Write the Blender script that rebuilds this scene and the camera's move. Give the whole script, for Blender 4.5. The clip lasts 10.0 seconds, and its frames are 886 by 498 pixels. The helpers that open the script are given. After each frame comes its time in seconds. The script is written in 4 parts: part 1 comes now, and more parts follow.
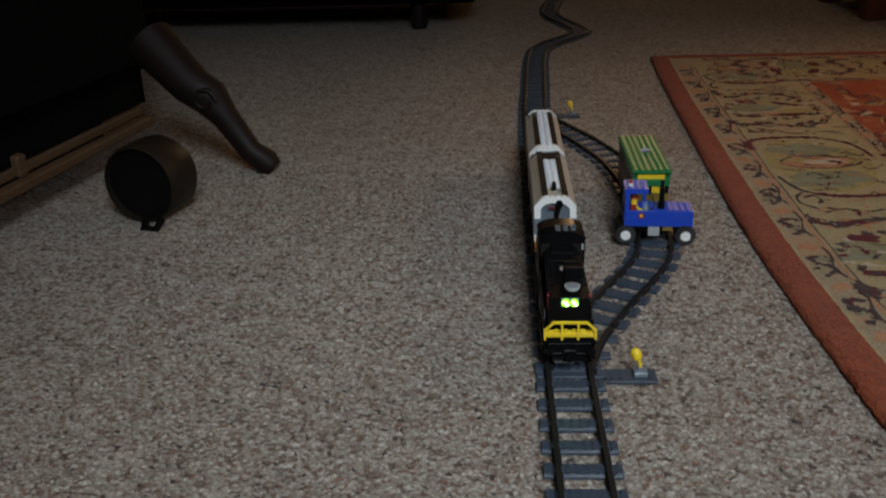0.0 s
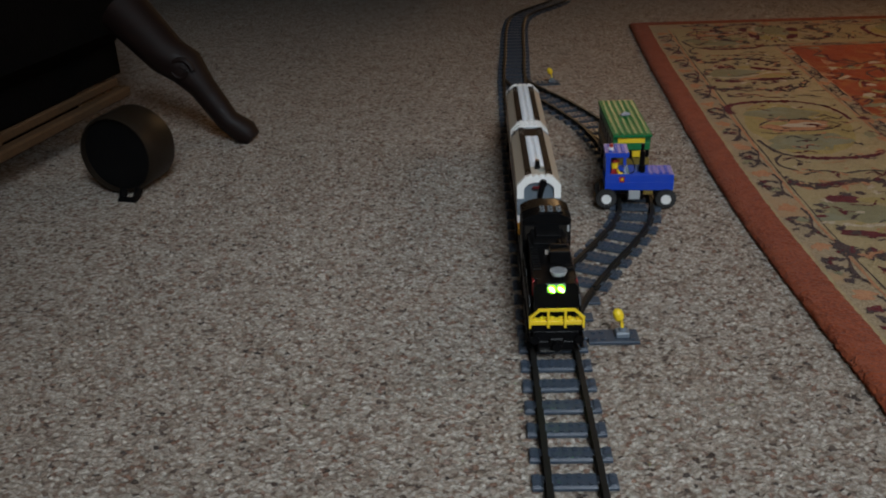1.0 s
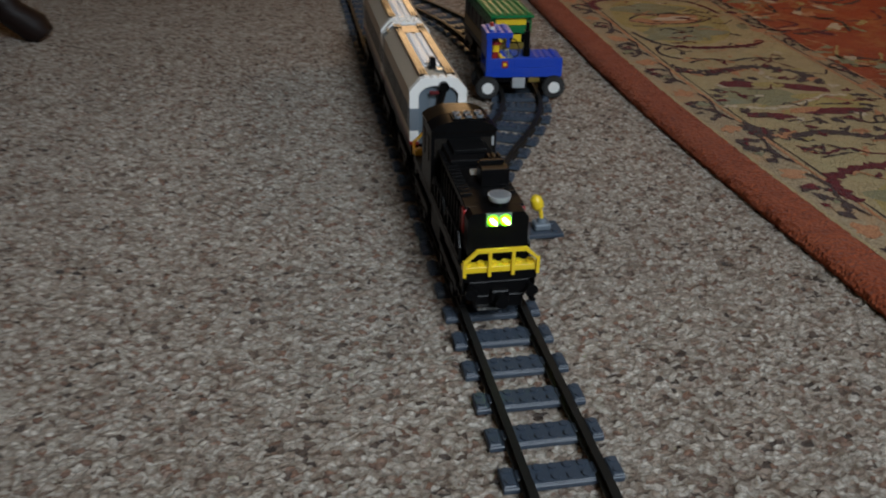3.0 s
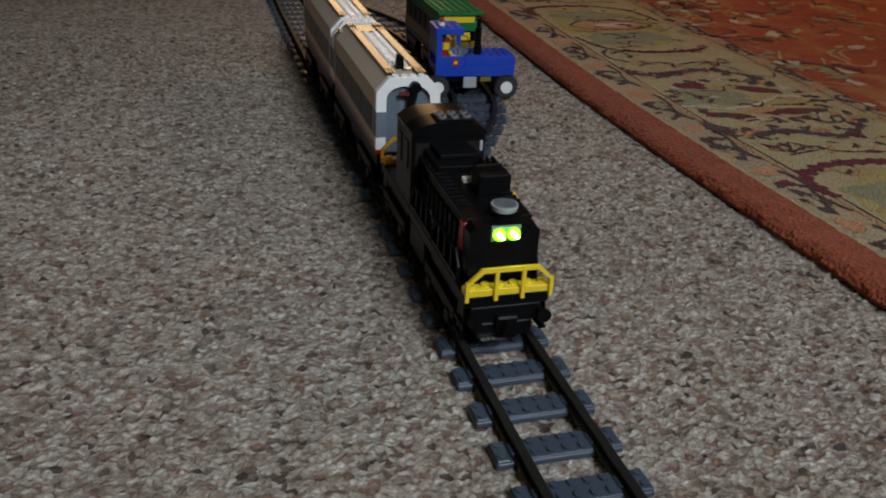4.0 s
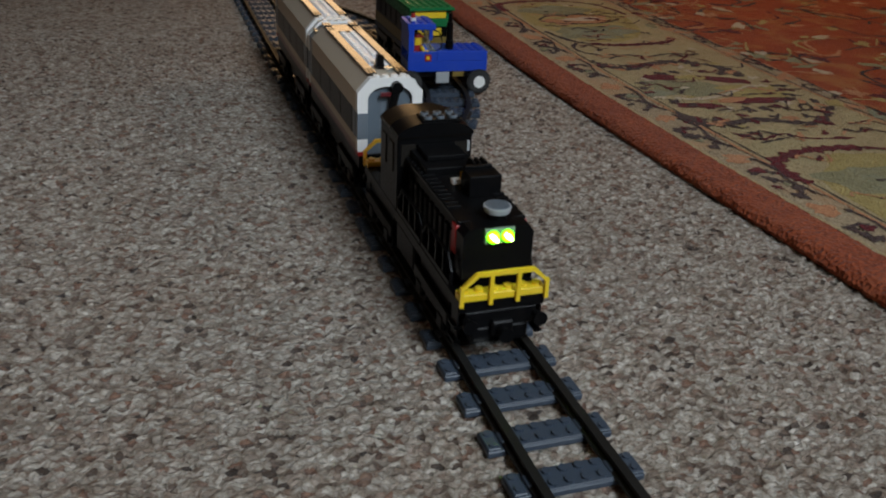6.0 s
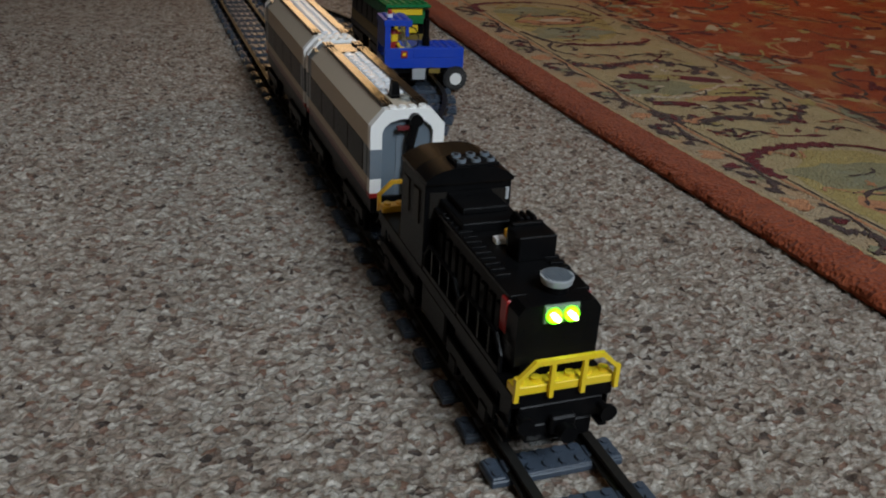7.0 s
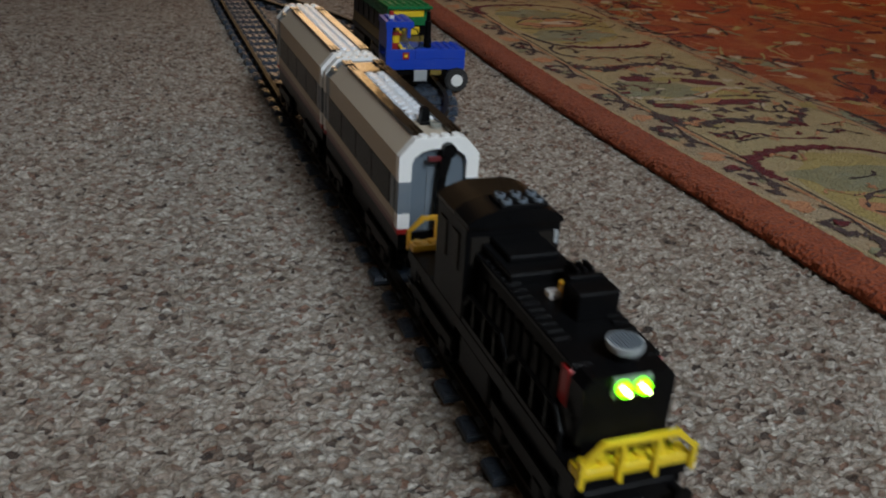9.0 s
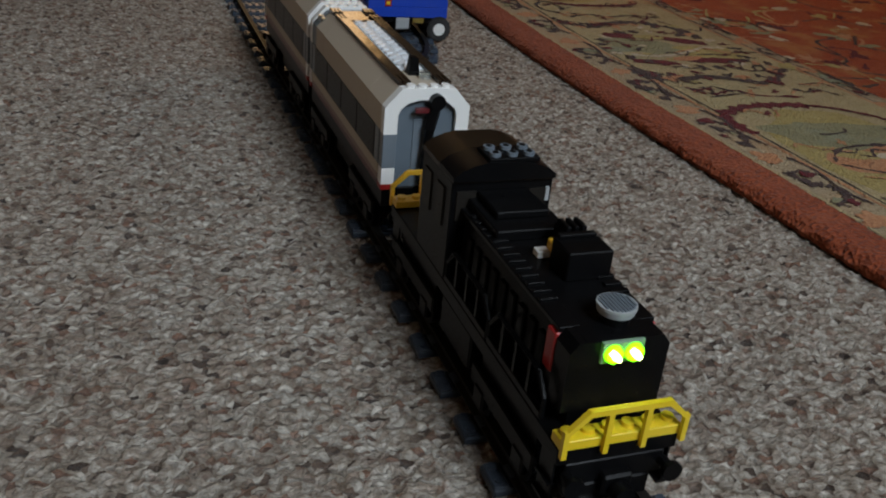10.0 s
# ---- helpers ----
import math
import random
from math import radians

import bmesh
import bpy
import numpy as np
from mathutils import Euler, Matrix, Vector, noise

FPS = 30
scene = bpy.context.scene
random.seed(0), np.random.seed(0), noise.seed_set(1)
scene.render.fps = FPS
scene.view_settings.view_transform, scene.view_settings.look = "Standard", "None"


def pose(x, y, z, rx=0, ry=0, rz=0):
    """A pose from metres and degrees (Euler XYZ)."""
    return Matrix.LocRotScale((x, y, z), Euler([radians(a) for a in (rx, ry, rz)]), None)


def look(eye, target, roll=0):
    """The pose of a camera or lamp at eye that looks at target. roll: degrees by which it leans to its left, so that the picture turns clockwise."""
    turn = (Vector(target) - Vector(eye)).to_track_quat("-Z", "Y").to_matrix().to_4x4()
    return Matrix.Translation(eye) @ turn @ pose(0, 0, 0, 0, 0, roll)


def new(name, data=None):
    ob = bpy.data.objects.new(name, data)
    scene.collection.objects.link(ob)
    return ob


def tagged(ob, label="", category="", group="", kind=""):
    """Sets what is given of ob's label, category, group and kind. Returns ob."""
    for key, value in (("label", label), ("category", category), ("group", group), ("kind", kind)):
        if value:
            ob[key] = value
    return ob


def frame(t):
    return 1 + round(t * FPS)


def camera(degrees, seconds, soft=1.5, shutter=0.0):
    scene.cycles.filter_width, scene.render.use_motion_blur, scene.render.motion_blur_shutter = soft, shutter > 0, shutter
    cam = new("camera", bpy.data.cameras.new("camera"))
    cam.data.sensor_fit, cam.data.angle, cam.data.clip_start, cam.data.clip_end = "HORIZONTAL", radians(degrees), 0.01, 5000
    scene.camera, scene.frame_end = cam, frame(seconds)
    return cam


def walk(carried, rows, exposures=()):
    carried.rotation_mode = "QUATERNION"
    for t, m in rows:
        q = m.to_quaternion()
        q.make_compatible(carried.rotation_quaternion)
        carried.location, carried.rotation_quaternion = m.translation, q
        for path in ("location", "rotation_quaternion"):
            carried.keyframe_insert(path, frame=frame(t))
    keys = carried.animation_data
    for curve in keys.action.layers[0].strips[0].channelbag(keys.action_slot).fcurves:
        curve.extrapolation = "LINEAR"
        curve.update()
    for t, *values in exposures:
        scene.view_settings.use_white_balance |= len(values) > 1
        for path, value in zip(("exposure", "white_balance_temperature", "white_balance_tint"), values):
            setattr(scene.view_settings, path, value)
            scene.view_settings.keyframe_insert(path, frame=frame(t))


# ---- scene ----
cam = camera(52.4, 10.0, soft=2.0, shutter=0.5)
PATH = [
    (0, (-0.068, -0.676, 0.453), (-0.186, 1.159, -0.335), -1.9),
    (0.5, (-0.067, -0.679, 0.446), (-0.166, 1.135, -0.392), -2.0),
    (1, (-0.068, -0.678, 0.442), (-0.146, 1.136, -0.398), -2.2),
    (1.5, (-0.071, -0.675, 0.435), (-0.138, 1.128, -0.428), -2.2),
    (2, (-0.077, -0.66, 0.416), (-0.087, 1.134, -0.467), -1.6),
    (2.5, (-0.1, -0.604, 0.37), (0.095, 1.135, -0.599), -0.9),
    (2.7, (-0.112, -0.58, 0.349), (0.129, 1.161, -0.606), -0.3),
    (3.8, (-0.155, -0.488, 0.273), (0.387, 1.221, -0.613), 3.8),
    (4, (-0.158, -0.49, 0.273), (0.37, 1.229, -0.602), 3.1),
    (4.5, (-0.159, -0.491, 0.267), (0.384, 1.217, -0.619), 2.9),
    (5, (-0.163, -0.49, 0.267), (0.397, 1.216, -0.615), 2.7),
    (5.5, (-0.164, -0.49, 0.271), (0.395, 1.22, -0.604), 2.1),
    (6.8, (-0.168, -0.491, 0.26), (0.488, 1.188, -0.605), 4.0),
    (7, (-0.167, -0.492, 0.258), (0.48, 1.197, -0.598), 3.5),
    (7.5, (-0.166, -0.493, 0.257), (0.479, 1.199, -0.592), 3.4),
    (8, (-0.167, -0.492, 0.257), (0.48, 1.199, -0.592), 3.5),
    (8.5, (-0.168, -0.493, 0.257), (0.477, 1.202, -0.586), 3.4),
    (9, (-0.168, -0.493, 0.256), (0.479, 1.198, -0.592), 3.7),
    (9.5, (-0.16, -0.515, 0.238), (0.501, 1.144, -0.664), 6.2),
    (10, (-0.157, -0.516, 0.239), (0.502, 1.142, -0.664), 5.8),
]
walk(cam, [(t, look(eye, target, roll)) for t, eye, target, roll in PATH], exposures=[(0.0, -0.19), (0.5, -0.14), (2.5, -0.20), (8.8, -0.22), (9.3, -0.35), (10.0, -0.36)])

# ---- world and light ----
world = bpy.data.worlds.new("world")
scene.world = world
world.use_nodes = True
wn = world.node_tree.nodes
sky = wn.new("ShaderNodeTexSky")
sky.sky_type = "NISHITA"
sky.sun_disc = False
sky.sun_elevation, sky.sun_rotation = radians(20), radians(200)
world.node_tree.links.new(sky.outputs["Color"], wn["Background"].inputs["Color"])
wn["Background"].inputs["Strength"].default_value = 0.08


def window_light(name, at, target, sx, sy, power, colour, spread):
    lamp = bpy.data.lights.new(name, "AREA")
    lamp.shape, lamp.size, lamp.size_y = "RECTANGLE", sx, sy
    lamp.energy, lamp.color, lamp.spread = power, colour, radians(spread)
    ob = new(name, lamp)
    ob.matrix_world = look(at, target)
    return ob


# daylight through the south window, warm evening light through the north one
window_light("daylight_south", (0.42, -1.70, 1.60), (0.00, -0.10, 0.0), 0.75, 1.2, 8.0, (0.81, 0.91, 1.0), 60)
window_light("evening_north", (0.92, 4.72, 1.22), (0.92, 0.0, 0.6), 0.8, 0.85, 4.4, (1.0, 0.58, 0.22), 130)
# unseen warm fill, added to lift and warm the rug's far right
window_light("east_fill", (2.52, 1.30, 1.45), (1.05, 0.95, 0.0), 0.8, 0.9, 2.7, (1.0, 0.56, 0.24), 50)
# unseen warm fill, added to brighten the train's left side
window_light("west_fill", (-2.15, -0.75, 1.05), (0.0, 0.15, 0.05), 0.8, 0.8, 0.55, (1.0, 0.72, 0.46), 60)

# ---- materials ----


def nodes_of(name):
    m = bpy.data.materials.new(name)
    m.use_nodes = True
    nt = m.node_tree
    return m, nt, nt.nodes["Principled BSDF"]


def node(nt, kind, **sets):
    n = nt.nodes.new(kind)
    for key, value in sets.items():
        n.inputs[key].default_value = value
    return n


def ramp(nt, source, stops):
    r = nt.nodes.new("ShaderNodeValToRGB")
    els = r.color_ramp.elements
    while len(els) < len(stops):
        els.new(0.5)
    for el, (at, colour) in zip(els, stops):
        el.position, el.color = at, (*colour, 1)
    nt.links.new(source, r.inputs["Fac"])
    return r.outputs["Color"]


def mixed(nt, fac, a, b, blend="MIX"):
    n = nt.nodes.new("ShaderNodeMix")
    n.data_type, n.blend_type = "RGBA", blend
    for slot, value in ((0, fac), (6, a), (7, b)):
        if isinstance(value, (tuple, float, int)):
            n.inputs[slot].default_value = (*value, 1) if isinstance(value, tuple) else value
        else:
            nt.links.new(value, n.inputs[slot])
    return n.outputs[2]


def coords(nt):
    return nt.nodes.new("ShaderNodeTexCoord").outputs["Object"]


def noise_of(nt, vec, scale, detail=3.0, rough=0.55):
    n = node(nt, "ShaderNodeTexNoise", Scale=scale, Detail=detail, Roughness=rough)
    nt.links.new(vec, n.inputs["Vector"])
    return n.outputs["Fac"]


def bump(nt, bsdf, height, strength, distance):
    b = node(nt, "ShaderNodeBump", Strength=strength, Distance=distance)
    nt.links.new(height, b.inputs["Height"])
    nt.links.new(b.outputs["Normal"], bsdf.inputs["Normal"])


def plastic(name, colour, rough=0.22, dust=0.06, coat=0.0, spec=0.5, wavy=0.08):
    """Moulded toy plastic with fine scuffs and a little dust."""
    m, nt, b = nodes_of(name)
    v = coords(nt)
    wide, fine = noise_of(nt, v, 60, 4), noise_of(nt, v, 900, 3, 0.7)
    dusty = tuple(c * 0.75 + 0.10 for c in colour)
    worn = ramp(nt, wide, ((0.45, (0, 0, 0)), (0.75, (1, 1, 1))))
    k = nt.nodes.new("ShaderNodeMath")
    k.operation = "MULTIPLY"
    k.inputs[1].default_value = dust * 4
    nt.links.new(worn, k.inputs[0])
    nt.links.new(mixed(nt, k.outputs[0], colour, dusty), b.inputs["Base Color"])
    nt.links.new(ramp(nt, fine, ((0.3, (rough,) * 3), (0.75, (rough + 0.16,) * 3))), b.inputs["Roughness"])
    b.inputs["Specular IOR Level"].default_value = spec
    b.inputs["Coat Weight"].default_value = coat
    bump(nt, b, wide, wavy, 0.0004)
    return m


def glow(name, colour, strength):
    m, nt, b = nodes_of(name)
    b.inputs["Base Color"].default_value = (*colour, 1)
    b.inputs["Emission Color"].default_value = (*colour, 1)
    b.inputs["Emission Strength"].default_value = strength
    return m


def glass(name, colour, rough=0.08, alpha=0.55):
    m, nt, b = nodes_of(name)
    b.inputs["Base Color"].default_value = (*colour, 1)
    b.inputs["Transmission Weight"].default_value = alpha
    v = coords(nt)
    nt.links.new(ramp(nt, noise_of(nt, v, 300), ((0.3, (rough,) * 3), (0.8, (rough + 0.1,) * 3))), b.inputs["Roughness"])
    return m


def wood(name, dark, light, rough=0.35):
    m, nt, b = nodes_of(name)
    v = coords(nt)
    mp = node(nt, "ShaderNodeMapping", Scale=(14, 90, 90))
    nt.links.new(v, mp.inputs["Vector"])
    grain, wide = noise_of(nt, mp.outputs["Vector"], 2.0, 5, 0.6), noise_of(nt, v, 5, 3)
    c = ramp(nt, grain, ((0.3, dark), (0.7, light)))
    nt.links.new(mixed(nt, ramp(nt, wide, ((0.4, (0, 0, 0)), (0.7, (0.5, 0.5, 0.5)))), c, dark), b.inputs["Base Color"])
    nt.links.new(ramp(nt, grain, ((0.3, (rough,) * 3), (0.7, (rough + 0.2,) * 3))), b.inputs["Roughness"])
    b.inputs["Specular IOR Level"].default_value = 0.25
    bump(nt, b, grain, 0.15, 0.0006)
    return m


def pile(name, base, fleck, light, scale=420.0, wear=0.25, sheen=0.06, faded=None, relief=0.8):
    """Wool pile: tufts of a few shades, worn patches and a soft relief."""
    m, nt, b = nodes_of(name)
    v = coords(nt)
    tuft = node(nt, "ShaderNodeTexVoronoi", Scale=scale)
    nt.links.new(v, tuft.inputs["Vector"])
    fine, mid, wide = noise_of(nt, v, scale * 0.9, 3, 0.7), noise_of(nt, v, 45, 4, 0.6), noise_of(nt, v, 5, 3)
    c = mixed(nt, ramp(nt, fine, ((0.40, (0, 0, 0)), (0.62, (1, 1, 1)))), fleck, base)
    c = mixed(nt, ramp(nt, mid, ((0.45, (0, 0, 0)), (0.8, (0.6, 0.6, 0.6)))), c, light)
    c = mixed(nt, wear, c, ramp(nt, wide, ((0.3, tuple(x * 0.55 for x in base)), (0.7, base))))
    if faded:
        patch = noise_of(nt, v, 16, 5, 0.65)
        c = mixed(nt, ramp(nt, patch, ((0.50, (0, 0, 0)), (0.62, (0.75, 0.75, 0.75)))), c, faded)
    nt.links.new(c, b.inputs["Base Color"])
    b.inputs["Roughness"].default_value = 0.95
    b.inputs["Specular IOR Level"].default_value = 0.08
    b.inputs["Sheen Weight"].default_value = sheen
    add = nt.nodes.new("ShaderNodeMath")
    nt.links.new(tuft.outputs["Distance"], add.inputs[0])
    nt.links.new(fine, add.inputs[1])
    bump(nt, b, add.outputs[0], relief, 0.0022)
    return m


def carpet_material():
    """Cut-pile carpet in flecks of beige, grey, rust and dark brown, with shade between tufts painted in."""
    m, nt, b = nodes_of("carpet")
    v = coords(nt)
    mp = node(nt, "ShaderNodeMapping", Scale=(1.0, 1.25, 1.0), Rotation=(0, 0, 0.4))
    nt.links.new(v, mp.inputs["Vector"])
    v = mp.outputs["Vector"]
    warp = node(nt, "ShaderNodeTexNoise", Scale=160.0, Detail=2.0)
    nt.links.new(v, warp.inputs["Vector"])
    off = nt.nodes.new("ShaderNodeVectorMath")
    off.operation = "MULTIPLY_ADD"
    off.inputs[1].default_value = (0.006, 0.006, 0.0)
    nt.links.new(warp.outputs["Color"], off.inputs[0])
    nt.links.new(v, off.inputs[2])
    tuft = node(nt, "ShaderNodeTexVoronoi", Scale=225.0)
    nt.links.new(off.outputs[0], tuft.inputs["Vector"])
    sep = nt.nodes.new("ShaderNodeSeparateColor")
    nt.links.new(tuft.outputs["Color"], sep.inputs["Color"])
    yarn = ramp(nt, sep.outputs[0], ((0.0, (0.07, 0.050, 0.040)), (0.05, (0.26, 0.190, 0.150)), (0.14, (0.52, 0.435, 0.360)), (0.40, (0.65, 0.595, 0.520)),
                                     (0.70, (0.85, 0.810, 0.735)), (0.90, (0.50, 0.405, 0.330)), (0.96, (0.36, 0.215, 0.155))))
    clump = noise_of(nt, v, 85, 2, 0.5)
    yarn = mixed(nt, ramp(nt, clump, ((0.62, (0, 0, 0)), (0.72, (0.7, 0.7, 0.7)))), yarn, (0.34, 0.195, 0.140))
    fine, mid, wide = noise_of(nt, v, 620, 3, 0.7), noise_of(nt, v, 26, 4, 0.6), noise_of(nt, v, 2.2, 3)
    c = mixed(nt, 0.75, yarn, ramp(nt, fine, ((0.30, (0.40, 0.36, 0.33)), (0.58, (1.0, 1.0, 1.0)))), "MULTIPLY")
    # painted shade: each tuft darkens towards its edge, so it looks rounded
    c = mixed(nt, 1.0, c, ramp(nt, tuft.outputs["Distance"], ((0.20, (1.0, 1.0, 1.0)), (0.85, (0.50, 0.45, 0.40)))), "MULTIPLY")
    c = mixed(nt, 1.0, c, ramp(nt, mid, ((0.3, (0.80, 0.78, 0.76)), (0.7, (1.0, 1.0, 1.0)))), "MULTIPLY")
    c = mixed(nt, 1.0, c, ramp(nt, wide, ((0.3, (0.88, 0.86, 0.84)), (0.7, (1.0, 1.0, 1.0)))), "MULTIPLY")
    nt.links.new(c, b.inputs["Base Color"])
    b.inputs["Roughness"].default_value = 1.0
    b.inputs["Specular IOR Level"].default_value = 0.05
    b.inputs["Sheen Weight"].default_value = 0.1
    add = nt.nodes.new("ShaderNodeMath")
    nt.links.new(tuft.outputs["Distance"], add.inputs[0])
    nt.links.new(fine, add.inputs[1])
    bump(nt, b, add.outputs[0], 0.85, 0.0036)
    return m


def plaster(name, colour):
    m, nt, b = nodes_of(name)
    v = coords(nt)
    fine, wide = noise_of(nt, v, 120, 4), noise_of(nt, v, 1.5, 3)
    nt.links.new(mixed(nt, ramp(nt, wide, ((0.3, (0, 0, 0)), (0.7, (0.3, 0.3, 0.3)))), colour, tuple(c * 0.8 for c in colour)), b.inputs["Base Color"])
    b.inputs["Roughness"].default_value = 0.9
    bump(nt, b, fine, 0.2, 0.002)
    return m


BLACK = plastic("black_plastic", (0.0032, 0.0032, 0.0036), 0.26, 0.002, spec=0.13)
CARPET = carpet_material()
DARKGREY = plastic("track_grey", (0.044, 0.058, 0.080), 0.26, 0.03, spec=0.20)
RAIL = plastic("rail_dark", (0.014, 0.0135, 0.0125), 0.40, 0.01, spec=0.10)
YELLOW = plastic("yellow_plastic", (0.78, 0.55, 0.02), 0.25)
ORANGE = plastic("gold_plastic", (0.75, 0.42, 0.03), 0.25)
WHITE = plastic("white_plastic", (0.80, 0.80, 0.78), 0.25)
TAN = plastic("old_white_plastic", (0.47, 0.40, 0.31), 0.34, 0.06, 0.0, 0.35)
STUDWHITE = plastic("pale_studs", (0.72, 0.76, 0.80), 0.2)
GREY = plastic("light_grey_plastic", (0.36, 0.38, 0.39), 0.28)
SLATE = plastic("slate_plastic", (0.13, 0.16, 0.19), 0.25)
ROOFTILE = plastic("roof_tile_brown", (0.030, 0.020, 0.013), 0.08, 0.02, 0.0, 0.26, 0.9)
CABROOF = plastic("cab_roof_brown", (0.020, 0.013, 0.008), 0.14, 0.003, 0.0, 0.30)
DEEPRED = plastic("deep_red_plastic", (0.30, 0.012, 0.012), 0.3)
ENDBLUE = plastic("end_wall_blue_grey", (0.11, 0.14, 0.17), 0.28)
RED = plastic("red_plastic", (0.30, 0.016, 0.014), 0.3)
PINK = plastic("faded_red_stripe", (0.24, 0.15, 0.12), 0.3)
BLUE = plastic("blue_plastic", (0.012, 0.055, 0.44), 0.25, 0.04, 0.0, 0.35)
GREEN = plastic("green_plastic", (0.012, 0.15, 0.045), 0.22, 0.02, 0.0, 0.3)
GREENROOF = plastic("green_roof_plastic", (0.012, 0.15, 0.045), 0.42, 0.02, 0.0, 0.10)
OCHRE = plastic("ochre_plastic", (0.19, 0.13, 0.022), 0.35)
MAROONPLASTIC = plastic("dark_red_plastic", (0.10, 0.012, 0.015), 0.25)
RUBBER = plastic("tyre_rubber", (0.015, 0.015, 0.015), 0.6, 0.08)
DARKGLASS = plastic("smoked_window", (0.016, 0.014, 0.012), 0.25, 0.01, 0.0, 0.12)
CLEAR = glass("clear_pane", (0.75, 0.85, 0.9), 0.05, 0.9)
LIGHT = glow("headlight", (0.20, 1.0, 0.003), 3.6)
CORE = glow("headlight_core", (0.75, 1.0, 0.30), 14.0)
SMOKE = glass("headlight_case", (0.5, 0.65, 0.55), 0.1, 0.6)
METAL = plastic("pale_metal", (0.4, 0.4, 0.38), 0.2)
METAL.node_tree.nodes["Principled BSDF"].inputs["Metallic"].default_value = 0.9
MAHOGANY = wood("dark_mahogany", (0.006, 0.0028, 0.0024), (0.015, 0.006, 0.004), 0.5)
OAK = wood("brown_rail_wood", (0.06, 0.034, 0.018), (0.12, 0.070, 0.036), 0.5)
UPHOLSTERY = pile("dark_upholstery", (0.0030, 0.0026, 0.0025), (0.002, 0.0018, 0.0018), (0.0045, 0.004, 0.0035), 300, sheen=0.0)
BRASS = plastic("aged_can_metal", (0.016, 0.011, 0.007), 0.4, 0.01, 0.0, 0.25)
BRASS.node_tree.nodes["Principled BSDF"].inputs["Metallic"].default_value = 0.2
WALL = plaster("wall_paint", (0.48, 0.41, 0.32))
CEIL = plaster("ceiling_paint", (0.70, 0.65, 0.57))
TERRA = pile("rug_terracotta", (0.31, 0.072, 0.030), (0.16, 0.034, 0.014), (0.37, 0.11, 0.050), 300.0, relief=1.0)
CREAM = pile("rug_cream", (0.44, 0.345, 0.185), (0.29, 0.22, 0.11), (0.50, 0.40, 0.22), faded=(0.37, 0.31, 0.16))
GUARD = pile("rug_guard", (0.43, 0.34, 0.215), (0.23, 0.165, 0.095), (0.43, 0.32, 0.20), faded=(0.40, 0.25, 0.13))
RUST = pile("rug_rust", (0.37, 0.066, 0.014), (0.21, 0.034, 0.009), (0.41, 0.11, 0.03), faded=(0.36, 0.14, 0.04))
MAROON = pile("rug_maroon", (0.13, 0.012, 0.018), (0.07, 0.01, 0.012), (0.20, 0.03, 0.03))
UMBER = pile("rug_umber", (0.075, 0.045, 0.04), (0.04, 0.025, 0.025), (0.13, 0.075, 0.06))
SAGE = pile("rug_sage", (0.27, 0.25, 0.135), (0.20, 0.185, 0.10), (0.36, 0.32, 0.18), faded=(0.24, 0.25, 0.17))
PEACH = pile("rug_peach", (0.52, 0.25, 0.12), (0.36, 0.15, 0.07), (0.55, 0.32, 0.18))
OLIVE = pile("rug_straw", (0.40, 0.32, 0.12), (0.30, 0.22, 0.07), (0.50, 0.40, 0.17))
IVORY = pile("rug_ivory", (0.56, 0.47, 0.34), (0.40, 0.32, 0.22), (0.58, 0.50, 0.38))

# ---- mesh helpers ----


def add_box(bm, x0, x1, y0, y1, z0, z1, bevel=0.0):
    made = bmesh.ops.create_cube(bm, size=1.0, matrix=Matrix.LocRotScale(((x0 + x1) / 2, (y0 + y1) / 2, (z0 + z1) / 2), None, (x1 - x0, y1 - y0, z1 - z0)))
    if bevel:
        edges = list({e for v in made["verts"] for e in v.link_edges})
        bmesh.ops.bevel(bm, geom=edges, offset=bevel, segments=1, affect="EDGES")
    return bm


def add_cyl(bm, centre, r, depth, axis="z", n=16, r2=None):
    turn = {"z": (0, 0, 0), "x": (0, 90, 0), "y": (90, 0, 0)}[axis]
    bmesh.ops.create_cone(bm, cap_ends=True, segments=n, radius1=r, radius2=r if r2 is None else r2, depth=depth, matrix=pose(*centre, *turn))
    return bm


def add_prism(bm, profile, y0, y1):
    """A closed outline of (x, z), extruded along y."""
    a, b = [bm.verts.new((x, y0, z)) for x, z in profile], [bm.verts.new((x, y1, z)) for x, z in profile]
    n = len(profile)
    bm.faces.new(a), bm.faces.new(b[::-1])
    for i in range(n):
        bm.faces.new((a[(i + 1) % n], a[i], b[i], b[(i + 1) % n]))
    bmesh.ops.recalc_face_normals(bm, faces=bm.faces)
    return bm


def add_tube(bm, points, radii, n=8):
    """A tube of round sections through the points."""
    rings = []
    for i, p in enumerate(points):
        p = Vector(p)
        way = (Vector(points[min(i + 1, len(points) - 1)]) - Vector(points[max(i - 1, 0)])).normalized()
        q = way.to_track_quat("Z", "Y")
        r = radii[i] if isinstance(radii, (list, tuple)) else radii
        rings.append([bm.verts.new(p + q @ Vector((r * math.cos(2 * math.pi * k / n), r * math.sin(2 * math.pi * k / n), 0))) for k in range(n)])
    for a, b in zip(rings, rings[1:]):
        for k in range(n):
            bm.faces.new((a[k], a[(k + 1) % n], b[(k + 1) % n], b[k]))
    bm.faces.new(rings[0][::-1]), bm.faces.new(rings[-1])
    bmesh.ops.recalc_face_normals(bm, faces=bm.faces)
    return bm


